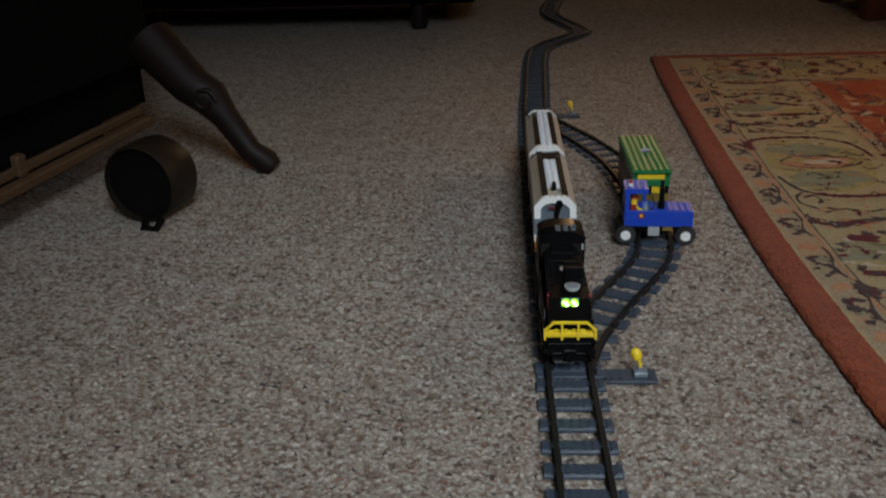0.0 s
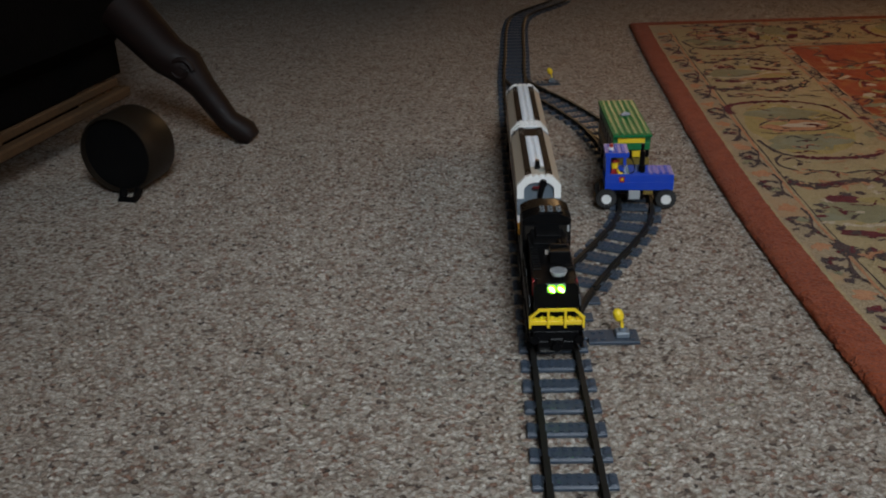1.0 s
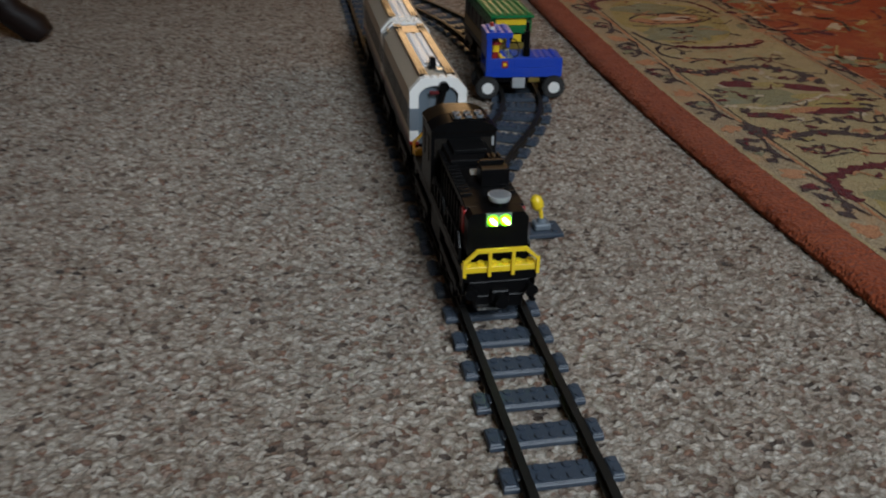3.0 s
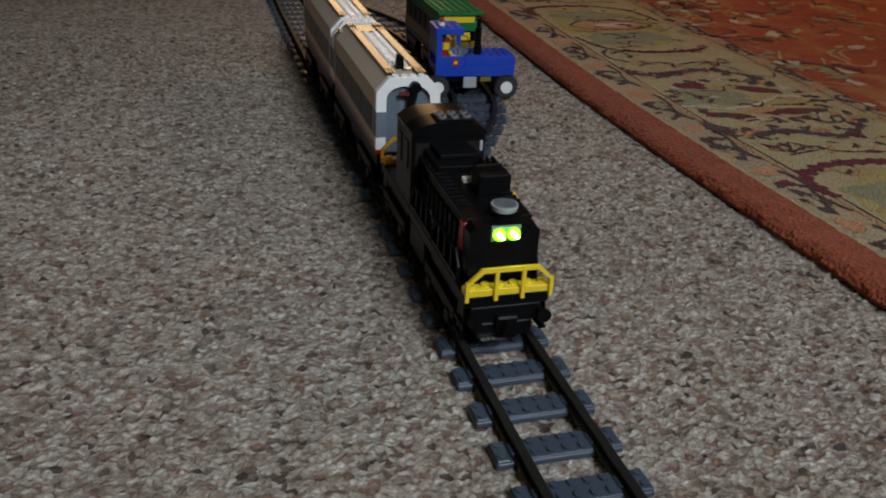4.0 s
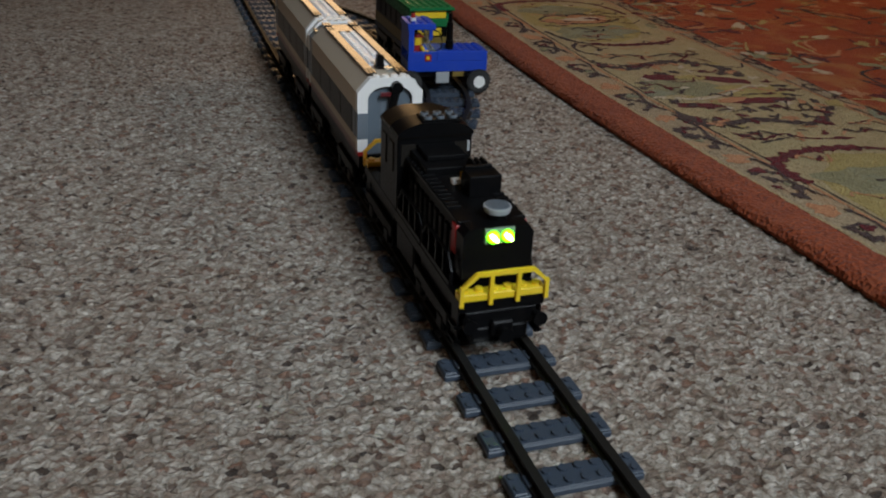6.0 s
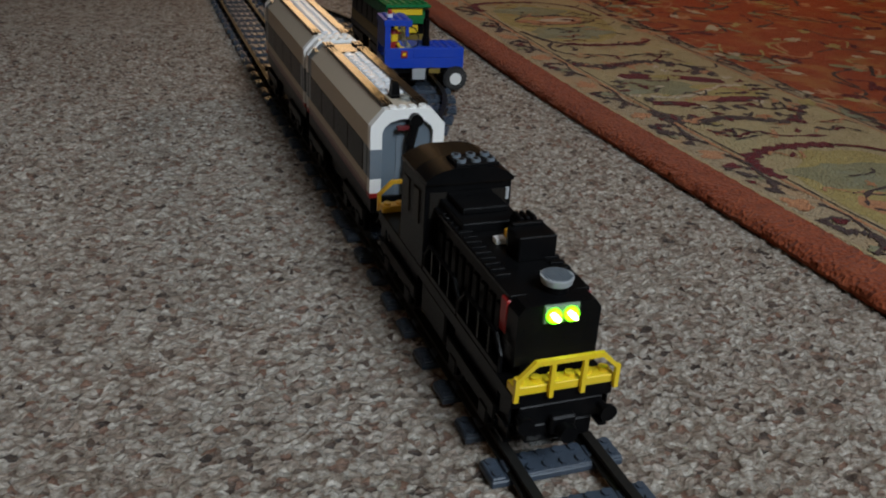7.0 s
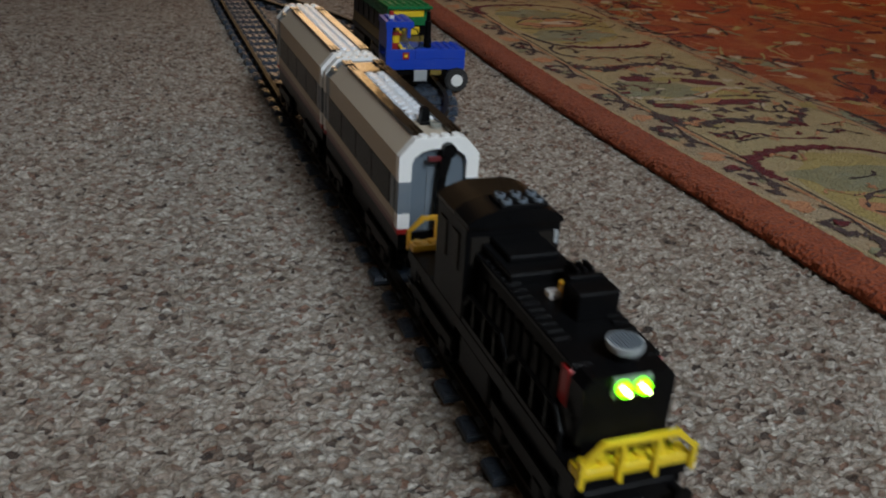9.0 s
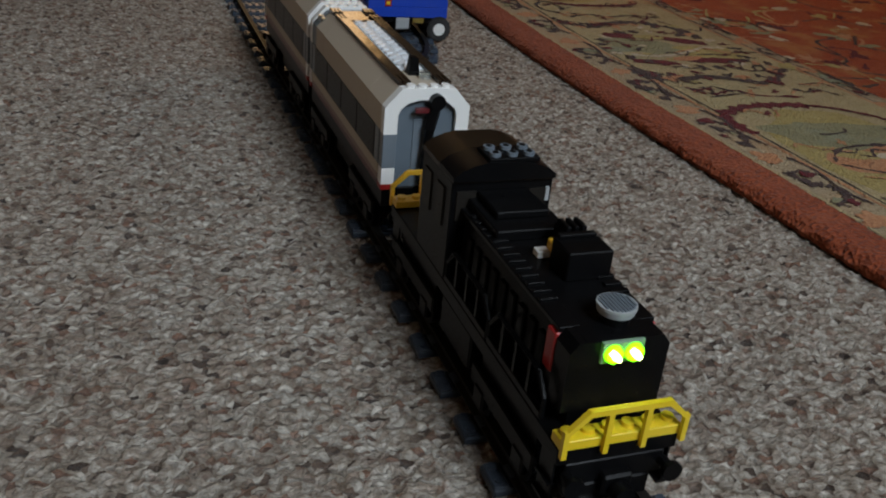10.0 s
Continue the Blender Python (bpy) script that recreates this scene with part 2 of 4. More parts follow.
def add_studs(bm, xs, ys, z, r=0.0024, h=0.0017, n=10):
    for x in xs:
        for y in ys:
            add_cyl(bm, (x, y, z + h / 2 - 0.0001), r, h, "z", n)
    return bm


def smooth_mesh(me, angle=35):
    for p in me.polygons:
        p.use_smooth = True
    me.set_sharp_from_angle(angle=radians(angle))


def part(name, bm, material, parent=None, label="", smooth=True):
    me = bpy.data.meshes.new(name)
    bm.to_mesh(me)
    bm.free()
    me.materials.append(material)
    if smooth:
        smooth_mesh(me)
    ob = new(name, me)
    ob.parent = parent
    return tagged(ob, label) if label else ob


def share(ob, m, parent):
    """Another piece on the same mesh."""
    twin = new(ob.name.split(".")[0], ob.data)
    twin.parent, twin.matrix_basis = parent, m
    return twin


def B():
    return bmesh.new()


def grid(n, step, centre=0.0):
    return [centre + (i - (n - 1) / 2) * step for i in range(n)]


def thing(name, label, category, group="", m=None):
    ob = new(name)
    ob.empty_display_size = 0.02
    if m is not None:
        ob.matrix_basis = m
    return tagged(ob, label, category, group)


# ---- the room ----


def spaced(lo, hi, fine_lo, fine_hi, fine, coarse):
    out, x = [], lo
    while x < hi:
        out.append(x)
        x += fine if fine_lo <= x < fine_hi else min(coarse, fine_lo - x) if x < fine_lo else coarse
    return out + [hi]


def build_floor():
    """One carpet sheet, its pile uneven where it is seen close."""
    xs, ys = spaced(-2.2, 2.6, -0.5, 0.33, 0.003, 0.08), spaced(-1.75, 4.8, -0.3, 0.7, 0.003, 0.08)
    gx, gy = np.meshgrid(np.array(xs), np.array(ys), indexing="ij")
    rng = np.random.default_rng(4)
    near = ((gx > -0.5) & (gx < 0.33) & (gy > -0.3) & (gy < 0.7)).astype(float)
    gz = near * (rng.random(gx.shape) - 0.8) * 0.0032
    co = np.stack([gx, gy, gz], -1).reshape(-1, 3)
    nx, ny = gx.shape
    i = np.arange((nx - 1) * (ny - 1))
    a = (i // (ny - 1)) * ny + i % (ny - 1)
    faces = np.stack([a, a + ny, a + ny + 1, a + 1], -1)
    me = bpy.data.meshes.new("floor")
    me.from_pydata(co.tolist(), [], faces.tolist())
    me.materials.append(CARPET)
    for p in me.polygons:
        p.use_smooth = True
    tagged(new("floor", me), "flecked beige and brown cut-pile carpet", "carpet", kind="structure")


def wall_with_window(name, length, height, opening, m, window):
    """A wall along x from 0, 0.12 thick, with one window opening (x0, x1, z0, z1) or none."""
    bm = B()
    if opening:
        x0, x1, z0, z1 = opening
        add_box(bm, 0, x0, 0, 0.12, 0, height), add_box(bm, x1, length, 0, 0.12, 0, height)
        add_box(bm, x0, x1, 0, 0.12, 0, z0), add_box(bm, x0, x1, 0, 0.12, z1, height)
    else:
        add_box(bm, 0, length, 0, 0.12, 0, height)
    w = part(name, bm, WALL, smooth=False)
    w.matrix_basis = m
    tagged(w, "plain painted room wall", "wall", kind="structure")
    if opening:
        f = tagged(new(window), "white framed house window out of view", "window", kind="structure")
        f.matrix_basis = m
        bm = B()
        for a, b, c, d in ((x0, x1, z0, z0 + 0.05), (x0, x1, z1 - 0.05, z1), (x0, x0 + 0.05, z0 + 0.05, z1 - 0.05), (x1 - 0.05, x1, z0 + 0.05, z1 - 0.05)):
            add_box(bm, a, b, 0.03, 0.08, c, d)
        part("window_frame", bm, WHITE, f, smooth=False)


def build_room():
    wall_with_window("wall_north", 4.8, 2.5, (2.70, 3.54, 0.78, 1.66), pose(-2.2, 4.8, 0), "window_1")
    wall_with_window("wall_south", 4.8, 2.5, (1.78, 2.58, 0.98, 2.22), pose(2.6, -1.75, 0, 0, 0, 180), "window_2")
    # window nobody sees, added to let the east fill lamp in
    wall_with_window("wall_east", 6.55, 2.5, (3.08, 3.92, 0.98, 1.92), pose(2.6, 4.8, 0, 0, 0, -90), "fill_window_3")
    # unseen window, added as an opening for the west fill lamp
    wall_with_window("wall_west", 6.55, 2.5, (0.58, 1.42, 0.63, 1.47), pose(-2.2, -1.75, 0, 0, 0, 90), "fill_window_4")
    bm = B()
    add_box(bm, -2.3, 2.7, -1.87, 4.9, 2.5, 2.6)
    tagged(part("ceiling", bm, CEIL, smooth=False), "plain pale ceiling", "ceiling", kind="structure")


build_floor()
build_room()

# ---- the rug ----
RUG_FAR, RUG_NEAR, RUG_RIGHT = 1.535, -1.0, 1.75
RUG_TOP = 0.009


def rug_edge(y):
    """The rug's long edge, which bows away towards its far corner."""
    return float(np.interp(y, (-1.0, -0.05, 0.1, 0.3, 0.45, 0.69, 0.88, 1.08, 1.29, 1.535), (0.272, 0.261, 0.256, 0.252, 0.2545, 0.263, 0.272, 0.281, 0.293, 0.309)))


RUG_SIDE = ["long"]


def rug_place(u, v, z=0.0):
    """u metres in from the rug's edge, at v along it: the long edge, or the far one."""
    if RUG_SIDE[0] == "far":
        return (v, RUG_FAR - u, RUG_TOP + z)
    return (rug_edge(v) + u, v, RUG_TOP + z)


def rug_ring(name, d0, d1, material, parent, label=""):
    """A frame of pile between two distances from the rug's outline: long side, far side."""
    bm = B()
    # long side
    n = 90
    rows = []
    for i in range(n + 1):
        v0, v1 = RUG_NEAR + (RUG_FAR - d0 - RUG_NEAR) * i / n, RUG_NEAR + (RUG_FAR - d1 - RUG_NEAR) * i / n
        row = []
        for k in range(7):
            s = k / 6
            d, v = d0 + (d1 - d0) * s, v0 + (v1 - v0) * s
            row.append(bm.verts.new((rug_edge(v) + d, v, RUG_TOP + 0.0006 * noise.noise((d * 60, v * 60, 1)))))
        rows.append(row)
    far = []
    for i in range(41):
        row = []
        for k in range(7):
            s = k / 6
            d = d0 + (d1 - d0) * s
            x0 = rug_edge(RUG_FAR - d) + d
            row.append(rows[-1][k] if i == 0 else bm.verts.new((x0 + (RUG_RIGHT - x0) * i / 40, RUG_FAR - d, RUG_TOP)))
        far.append(row)
    for strip in (rows, far):
        for a, b in zip(strip, strip[1:]):
            for k in range(6):
                bm.faces.new((a[k], a[k + 1], b[k + 1], b[k]))
    bmesh.ops.recalc_face_normals(bm, faces=bm.faces)
    return part(name, bm, material, parent, label)


def rug_band(parent, width=0.0385):
    """The plain outer band, rounded down to the floor."""
    prof = ((0.0, -RUG_TOP + 0.0005), (-0.001, -0.0055), (0.001, -0.002), (0.005, 0.0006), (0.012, 0.0016), (0.022, 0.001), (width, 0.0008), (width + 0.001, -0.0010))
    bm = B()
    loops = []
    for i in range(641):
        v = RUG_NEAR + (RUG_FAR - RUG_NEAR) * i / 640
        loops.append([(rug_edge(min(v, RUG_FAR - max(d, 0))) + d + 0.0012 * noise.noise((v * 9, 3, 1)) + 0.0016 * noise.noise((v * 140, d * 300, 4)), min(v, RUG_FAR - max(d, 0)), RUG_TOP + z + (0.0008 * noise.noise((v * 170, d * 170, 8)) if z > -0.004 else 0)) for d, z in prof])
    for i in range(1, 61):
        x = rug_edge(RUG_FAR) + (RUG_RIGHT - rug_edge(RUG_FAR)) * i / 60
        loops.append([(max(x, rug_edge(RUG_FAR - max(d, 0)) + d), RUG_FAR - d, RUG_TOP + z) for d, z in prof])
    rings = [[bm.verts.new(p) for p in loop] for loop in loops]
    for a, b in zip(rings, rings[1:]):
        for k in range(len(prof) - 1):
            bm.faces.new((a[k], a[k + 1], b[k + 1], b[k]))
    bmesh.ops.recalc_face_normals(bm, faces=bm.faces)
    return part("border_band", bm, TERRA, parent, "plain terracotta outer band")


def rug_field(parent, d):
    bm = B()
    rows = []
    for i in range(61):
        v = RUG_NEAR + (RUG_FAR - d - RUG_NEAR) * i / 60
        x0 = rug_edge(v) + d
        rows.append([bm.verts.new((x0 + (RUG_RIGHT - x0) * k / 40, v, RUG_TOP + 0.0005 * noise.noise((k * 2.3, v * 30, 5)))) for k in range(41)])
    for a, b in zip(rows, rows[1:]):
        for k in range(40):
            bm.faces.new((a[k], a[k + 1], b[k + 1], b[k]))
    bmesh.ops.recalc_face_normals(bm, faces=bm.faces)
    part("field", bm, RUST, parent, "rust-red woven field")
    bm = B()
    add_box(bm, 0.46, RUG_RIGHT - 0.01, RUG_NEAR + 0.01, RUG_FAR - 0.03, 0.0008, RUG_TOP - 0.002)
    part("backing", bm, UMBER, parent, smooth=False)


RUGRNG = random.Random(11)


def add_blob(bm, u, v, ru, rv, turn=0.0, z=0.001, rough=0.18, n=30):
    """A woven patch with an uneven outline."""
    c, s, seed = math.cos(radians(turn)), math.sin(radians(turn)), RUGRNG.uniform(0, 50)
    ring = []
    for k in range(n):
        a = 2 * math.pi * k / n
        r = 1 + rough * 2 * noise.noise((math.cos(a) * 1.7 + seed, math.sin(a) * 1.7, seed))
        x, y = ru * r * math.cos(a), rv * r * math.sin(a)
        e = 0.0011
        ring.append(bm.verts.new(rug_place(u + x * c - y * s + RUGRNG.uniform(-e, e), v + x * s + y * c + RUGRNG.uniform(-e, e), z * 0.45)))
    mid = bm.verts.new(rug_place(u, v, z * 0.45 + 0.0001))
    for k in range(n):
        bm.faces.new((ring[k], ring[(k + 1) % n], mid))
    return bm


def add_vine(bm, points, width, z=0.0014, wobble=0.3, steps=10):
    """A woven line through the points (u, v), of uneven width."""
    pts = []
    for i in range(len(points) - 1):
        p0, p1, p2, p3 = (Vector(points[max(0, min(len(points) - 1, i + j))]) for j in (-1, 0, 1, 2))
        for k in range(steps):
            t = k / steps
            pts.append(0.5 * (2 * p1 + (p2 - p0) * t + (2 * p0 - 5 * p1 + 4 * p2 - p3) * t * t + (3 * p1 - p0 - 3 * p2 + p3) * t**3))
    pts.append(Vector(points[-1]))
    seed, left, right = RUGRNG.uniform(0, 90), [], []
    for i, p in enumerate(pts):
        way = pts[min(i + 1, len(pts) - 1)] - pts[max(i - 1, 0)]
        side = Vector((-way.y, way.x)).normalized() if way.length > 1e-9 else Vector((1, 0))
        ends = min(1.0, 0.35 + i * 0.4, 0.35 + (len(pts) - 1 - i) * 0.4)
        w = width * ends * (1 + wobble * 2 * noise.noise((i * 0.55, seed, 2))) / 2
        wl, wr = w * RUGRNG.uniform(0.55, 1.45), w * RUGRNG.uniform(0.55, 1.45)
        left.append(bm.verts.new(rug_place(*(p + side * wl), z * 0.45)))
        right.append(bm.verts.new(rug_place(*(p - side * wr), z * 0.45)))
    for i in range(len(pts) - 1):
        bm.faces.new((left[i], right[i], right[i + 1], left[i + 1]))
    return bm


def motif(name, bm, material, parent):
    bmesh.ops.recalc_face_normals(bm, faces=bm.faces)
    for f in bm.faces:
        if f.normal.z < 0:
            f.normal_flip()
    return part(name, bm, material, parent)


def build_rug():
    rug = thing("area_rug", "large oriental wool rug with terracotta edge, lying on carpet", "rug")
    rug_band(rug)
    rug_ring("guard_stripe", 0.038, 0.082, GUARD, rug, "cream guard stripe")
    rug_ring("wide_border", 0.082, 0.275, CREAM, rug, "straw-coloured wide border")
    rug_ring("inner_guard", 0.275, 0.301, GUARD, rug, "cream inner guard stripe")
    rug_field(rug, 0.301)
    # thin lines between the stripes
    for d, w, mat in ((0.041, 0.003, CREAM), (0.080, 0.0034, PEACH), (0.085, 0.0018, UMBER), (0.275, 0.003, PEACH), (0.280, 0.0016, UMBER), (0.299, 0.003, PEACH)):
        bm = B()
        add_vine(bm, [(d + RUGRNG.uniform(-0.001, 0.001), v) for v in np.arange(-0.9, RUG_FAR - d, 0.05)], w, 0.0009, 0.25, 3)
        motif("guard_line", bm, mat, rug)
        RUG_SIDE[0] = "far"
        bm = B()
        add_vine(bm, [(d, v) for v in np.arange(0.31 + d, 1.7, 0.05)], w, 0.0009, 0.25, 3)
        motif("guard_line", bm, mat, rug)
        RUG_SIDE[0] = "long"
    guard_scrolls(rug, -0.519, lambda base: RUG_FAR - base - 0.05)
    for f in (-0.36, 0.33, 1.02):
        build_border_cell(rug, f)
    RUG_SIDE[0] = "far"
    guard_scrolls(rug, 0.43, lambda base: 1.65)
    for f in (0.60, 1.29):
        build_border_cell(rug, f, 1.68)
    RUG_SIDE[0] = "long"
    field_flowers(rug)


def guard_scrolls(rug, first, last):
    """Scrolls and leaves along the two guard stripes."""
    for base, count, size in ((0.060, 19, 0.86), (0.289, 19, 0.5)):
        for k in range(count):
            v = first + 0.115 * k
            if v > last(base):
                continue
            j = lambda s: RUGRNG.uniform(-s, s)
            v += j(0.004)
            bm = B()
            add_vine(bm, [(base + 0.013 * size + j(0.002), v + 0.034 + j(0.003)), (base + 0.006 + j(0.002), v + 0.045 + j(0.003)), (base - 0.010 * size + j(0.002), v + 0.039), (base - 0.004 + j(0.002), v + 0.024),
                          (base + 0.008 * size + j(0.002), v + 0.012), (base + 0.004 + j(0.002), v - 0.003), (base - 0.009 * size, v - 0.012 + j(0.003))], 0.0080 * size, 0.0014, 0.9)
            motif("scroll", bm, UMBER, rug)
            for q in range(6):
                bm = B()
                add_blob(bm, base + j(0.013) * size, v + 0.016 + j(0.030), RUGRNG.uniform(0.003, 0.008) * size, RUGRNG.uniform(0.003, 0.006), j(90), 0.0016 + 0.0001 * q, 0.6, 10)
                motif("scroll_leaf", bm, (UMBER, UMBER, MAROON, SAGE, UMBER, MAROON)[q], rug)
            bm = B()
            add_blob(bm, base - 0.002 + j(0.003), v + 0.073, 0.013 * size, 0.012, 30 + j(30), 0.0012, 0.4)
            motif("leaf", bm, PEACH, rug)
            bm = B()
            add_vine(bm, [(base + 0.016 * size + j(0.002), v + 0.072), (base + 0.020 * size, v + 0.046), (base + 0.012 * size, v + 0.010 + j(0.005)), (base + 0.018 * size, v - 0.018)], 0.0030, 0.0018, 0.6)
            motif("tendril", bm, UMBER, rug)


def field_flowers(rug):
    """Curling stems and flowers over the field, thicker towards its border."""
    for k in range(330):
        u, v = 0.31 + 0.85 * RUGRNG.random() ** 1.6, RUGRNG.uniform(-0.5, 1.2)
        bm = B()
        turn = RUGRNG.uniform(0, 360)
        c, s = math.cos(turn), math.sin(turn)
        L = RUGRNG.uniform(0.012, 0.055)
        add_vine(bm, [(u - L * c, v - L * s), (u - 0.02 * s, v + 0.02 * c), (u + L * 0.6 * c, v + L * 0.6 * s), (u + L * c + 0.02 * s, v + L * s - 0.02 * c)], RUGRNG.uniform(0.0028, 0.0060), 0.0012, 0.9)
        motif("tendril", bm, RUGRNG.choice((UMBER, OLIVE, MAROON, PEACH, UMBER)), rug)
        bm = B()
        add_blob(bm, u + L * c, v + L * s, RUGRNG.uniform(0.007, 0.018), RUGRNG.uniform(0.005, 0.010), turn * 57, 0.0015, 0.4)
        motif("flower", bm, RUGRNG.choice((IVORY, MAROON, PEACH, SAGE, OLIVE)), rug)


def build_border_cell(rug, f, last=RUG_FAR - 0.075):
    """One repeat of the wide border, 0.69 long, centred on its flower at f along the edge."""
    j = lambda s: RUGRNG.uniform(-s, s)
    across = lambda u: 0.082 + (u - 0.086) * 0.946
    along = lambda v: f + v * 0.84

    def line(name, pts, w, mat, z=0.0014, wob=0.4):
        if max(along(p[1]) for p in pts) > last:
            return
        bm = B()
        add_vine(bm, [(across(u), along(v) + j(0.0015)) for u, v in pts], w * 0.9, z, wob)
        motif(name, bm, mat, rug)

    def spot(name, u, v, ru, rv, mat, turn=0.0, z=0.0014, rough=0.22):
        if along(v) + rv > last:
            return
        bm = B()
        add_blob(bm, across(u), along(v), ru * 0.94, rv * 0.86, turn, z, rough)
        motif(name, bm, mat, rug)

    # the flower: a sage heart between two pairs of maroon petals
    spot("ground_patch", 0.150, 0.000, 0.062, 0.036, SAGE, -6, 0.0006, 0.3)
    spot("ground_patch", 0.225, -0.020, 0.040, 0.034, OLIVE, -20, 0.0007, 0.3)
    spot("petal", 0.142, 0.060, 0.024, 0.015, MAROON, -8)
    spot("petal", 0.212, 0.036, 0.036, 0.012, MAROON, -28)
    spot("petal", 0.178, 0.052, 0.018, 0.009, OLIVE, -10, 0.0017)
    spot("petal", 0.128, -0.066, 0.028, 0.010, MAROON, -12)
    spot("petal", 0.205, -0.060, 0.042, 0.012, MAROON, -6)
    spot("petal", 0.170, -0.052, 0.024, 0.008, PEACH, 10, 0.0016)
    line("petal_vein", [(0.112, -0.030), (0.142, -0.043), (0.183, -0.026), (0.223, -0.002), (0.254, -0.004)], 0.0075, IVORY, 0.0019, 0.5)
    line("petal_vein", [(0.223, -0.002), (0.240, -0.022), (0.256, -0.030)], 0.006, PEACH, 0.0019, 0.5)
    for k in range(26):
        a = 2 * math.pi * k / 26
        spot("petal_fringe", 0.182 + 0.086 * math.cos(a), -0.004 + 0.088 * math.sin(a), 0.0075, 0.0055, (UMBER, MAROON, IVORY, UMBER)[k % 4], 57 * a, 0.0018, 0.6)
    # brown feathery bands on both sides of the flower
    for pts, mat in (([(0.094, 0.150), (0.101, 0.135), (0.120, 0.107), (0.160, 0.128), (0.209, 0.132), (0.240, 0.100), (0.256, 0.062)], UMBER),
                     ([(0.082, -0.095), (0.094, -0.130), (0.125, -0.134), (0.157, -0.128), (0.207, -0.152), (0.245, -0.132), (0.270, -0.090)], UMBER)):
        line("feather", pts, 0.011, mat, 0.0012, 0.9)
        for k in range(30):
            (u0, v0), (u1, v1) = pts[k % 6], pts[k % 6 + 1]
            w = RUGRNG.random()
            spot("frond", u0 + (u1 - u0) * w + j(0.006), v0 + (v1 - v0) * w + j(0.020), RUGRNG.uniform(0.005, 0.011), RUGRNG.uniform(0.003, 0.006), (UMBER, UMBER, MAROON, PEACH)[k % 4], j(80), 0.0015, 0.55)
    line("feather", [(0.105, -0.165), (0.117, -0.194), (0.154, -0.180), (0.171, -0.201), (0.221, -0.207)], 0.0048, MAROON, 0.0013, 0.9)
    line("feather", [(0.120, 0.165), (0.150, 0.182), (0.180, 0.170), (0.215, 0.180), (0.250, 0.165)], 0.0045, UMBER, 0.0013, 0.9)
    for k in range(22):
        spot("frond", 0.105 + 0.15 * RUGRNG.random(), RUGRNG.choice((-0.188, 0.176)) + j(0.018), RUGRNG.uniform(0.004, 0.009), RUGRNG.uniform(0.002, 0.004), (UMBER, PEACH, MAROON)[k % 3], j(60), 0.0015, 0.55)
    # boat-shaped field with a maroon outline that ends in hooks
    spot("boat", 0.176, 0.420, 0.084, 0.150, OLIVE, 0, 0.0005, 0.10)
    spot("boat_heart", 0.170, 0.330, 0.066, 0.046, SAGE, 4, 0.0008, 0.25)
    spot("boat_heart", 0.165, 0.500, 0.060, 0.040, SAGE, -4, 0.0008, 0.25)
    spot("boat_heart", 0.180, 0.425, 0.062, 0.034, PEACH, 0, 0.0009, 0.3)
    spot("flower", 0.195, 0.428, 0.034, 0.014, IVORY, 4, 0.0013, 0.35)
    spot("flower", 0.150, 0.440, 0.026, 0.009, OLIVE, -6, 0.0013, 0.35)
    spot("flower", 0.205, 0.425, 0.012, 0.007, MAROON, 0, 0.0017, 0.4)
    line("boat_outline", [(0.090, 0.505), (0.084, 0.532), (0.095, 0.566), (0.130, 0.584), (0.165, 0.589), (0.205, 0.583)], 0.0145, MAROON, 0.0015, 0.35)
    line("boat_outline", [(0.200, 0.584), (0.228, 0.572), (0.256, 0.540), (0.268, 0.500), (0.272, 0.450)], 0.007, MAROON, 0.0015, 0.35)
    line("boat_outline", [(0.096, 0.347), (0.104, 0.300), (0.117, 0.268), (0.142, 0.250)], 0.006, UMBER, 0.0015, 0.35)
    line("boat_outline", [(0.130, 0.256), (0.150, 0.246), (0.180, 0.241), (0.218, 0.243), (0.250, 0.252), (0.266, 0.277)], 0.0125, MAROON, 0.0016, 0.35)
    line("boat_outline", [(0.112, 0.262), (0.098, 0.235), (0.100, 0.205), (0.118, 0.185)], 0.005, UMBER)
    line("cartouche", [(0.115, 0.425), (0.140, 0.455), (0.185, 0.462), (0.225, 0.450), (0.248, 0.425)], 0.004, UMBER, 0.0016, 0.6)
    line("cartouche", [(0.115, 0.420), (0.145, 0.395), (0.190, 0.392), (0.225, 0.402), (0.248, 0.425)], 0.004, UMBER, 0.0016, 0.6)
    for k in range(46):
        u, v = 0.100 + RUGRNG.random() * 0.160, -0.21 + RUGRNG.random() * 0.78
        line("hairline", [(u, v), (u + 0.012 + j(0.006), v + j(0.012)), (u + 0.026 + j(0.006), v + j(0.016)), (u + 0.038, v + j(0.02))], 0.0030, (UMBER, MAROON, UMBER, PEACH)[k % 4], 0.0019 + 0.00002 * k, 0.7)
    for k in range(44):
        spot("dot", 0.100 + RUGRNG.random() * 0.165, -0.21 + RUGRNG.random() * 0.78, 0.004 + 0.005 * RUGRNG.random(), 0.0035, (MAROON, PEACH, IVORY, UMBER, OLIVE)[k % 5], 40 * k, 0.0021, 0.6)


build_rug()

# ---- the toy railway ----
PITCH = 0.032


def main_line(y):
    """Where the main line's centre lies across the room, y along it."""
    return float(np.interp(y, (-1.0, 0.32, 0.62, 1.015, 1.243, 1.567), (0.0, 0.0, 0.002, 0.008, 0.018, 0.035)))


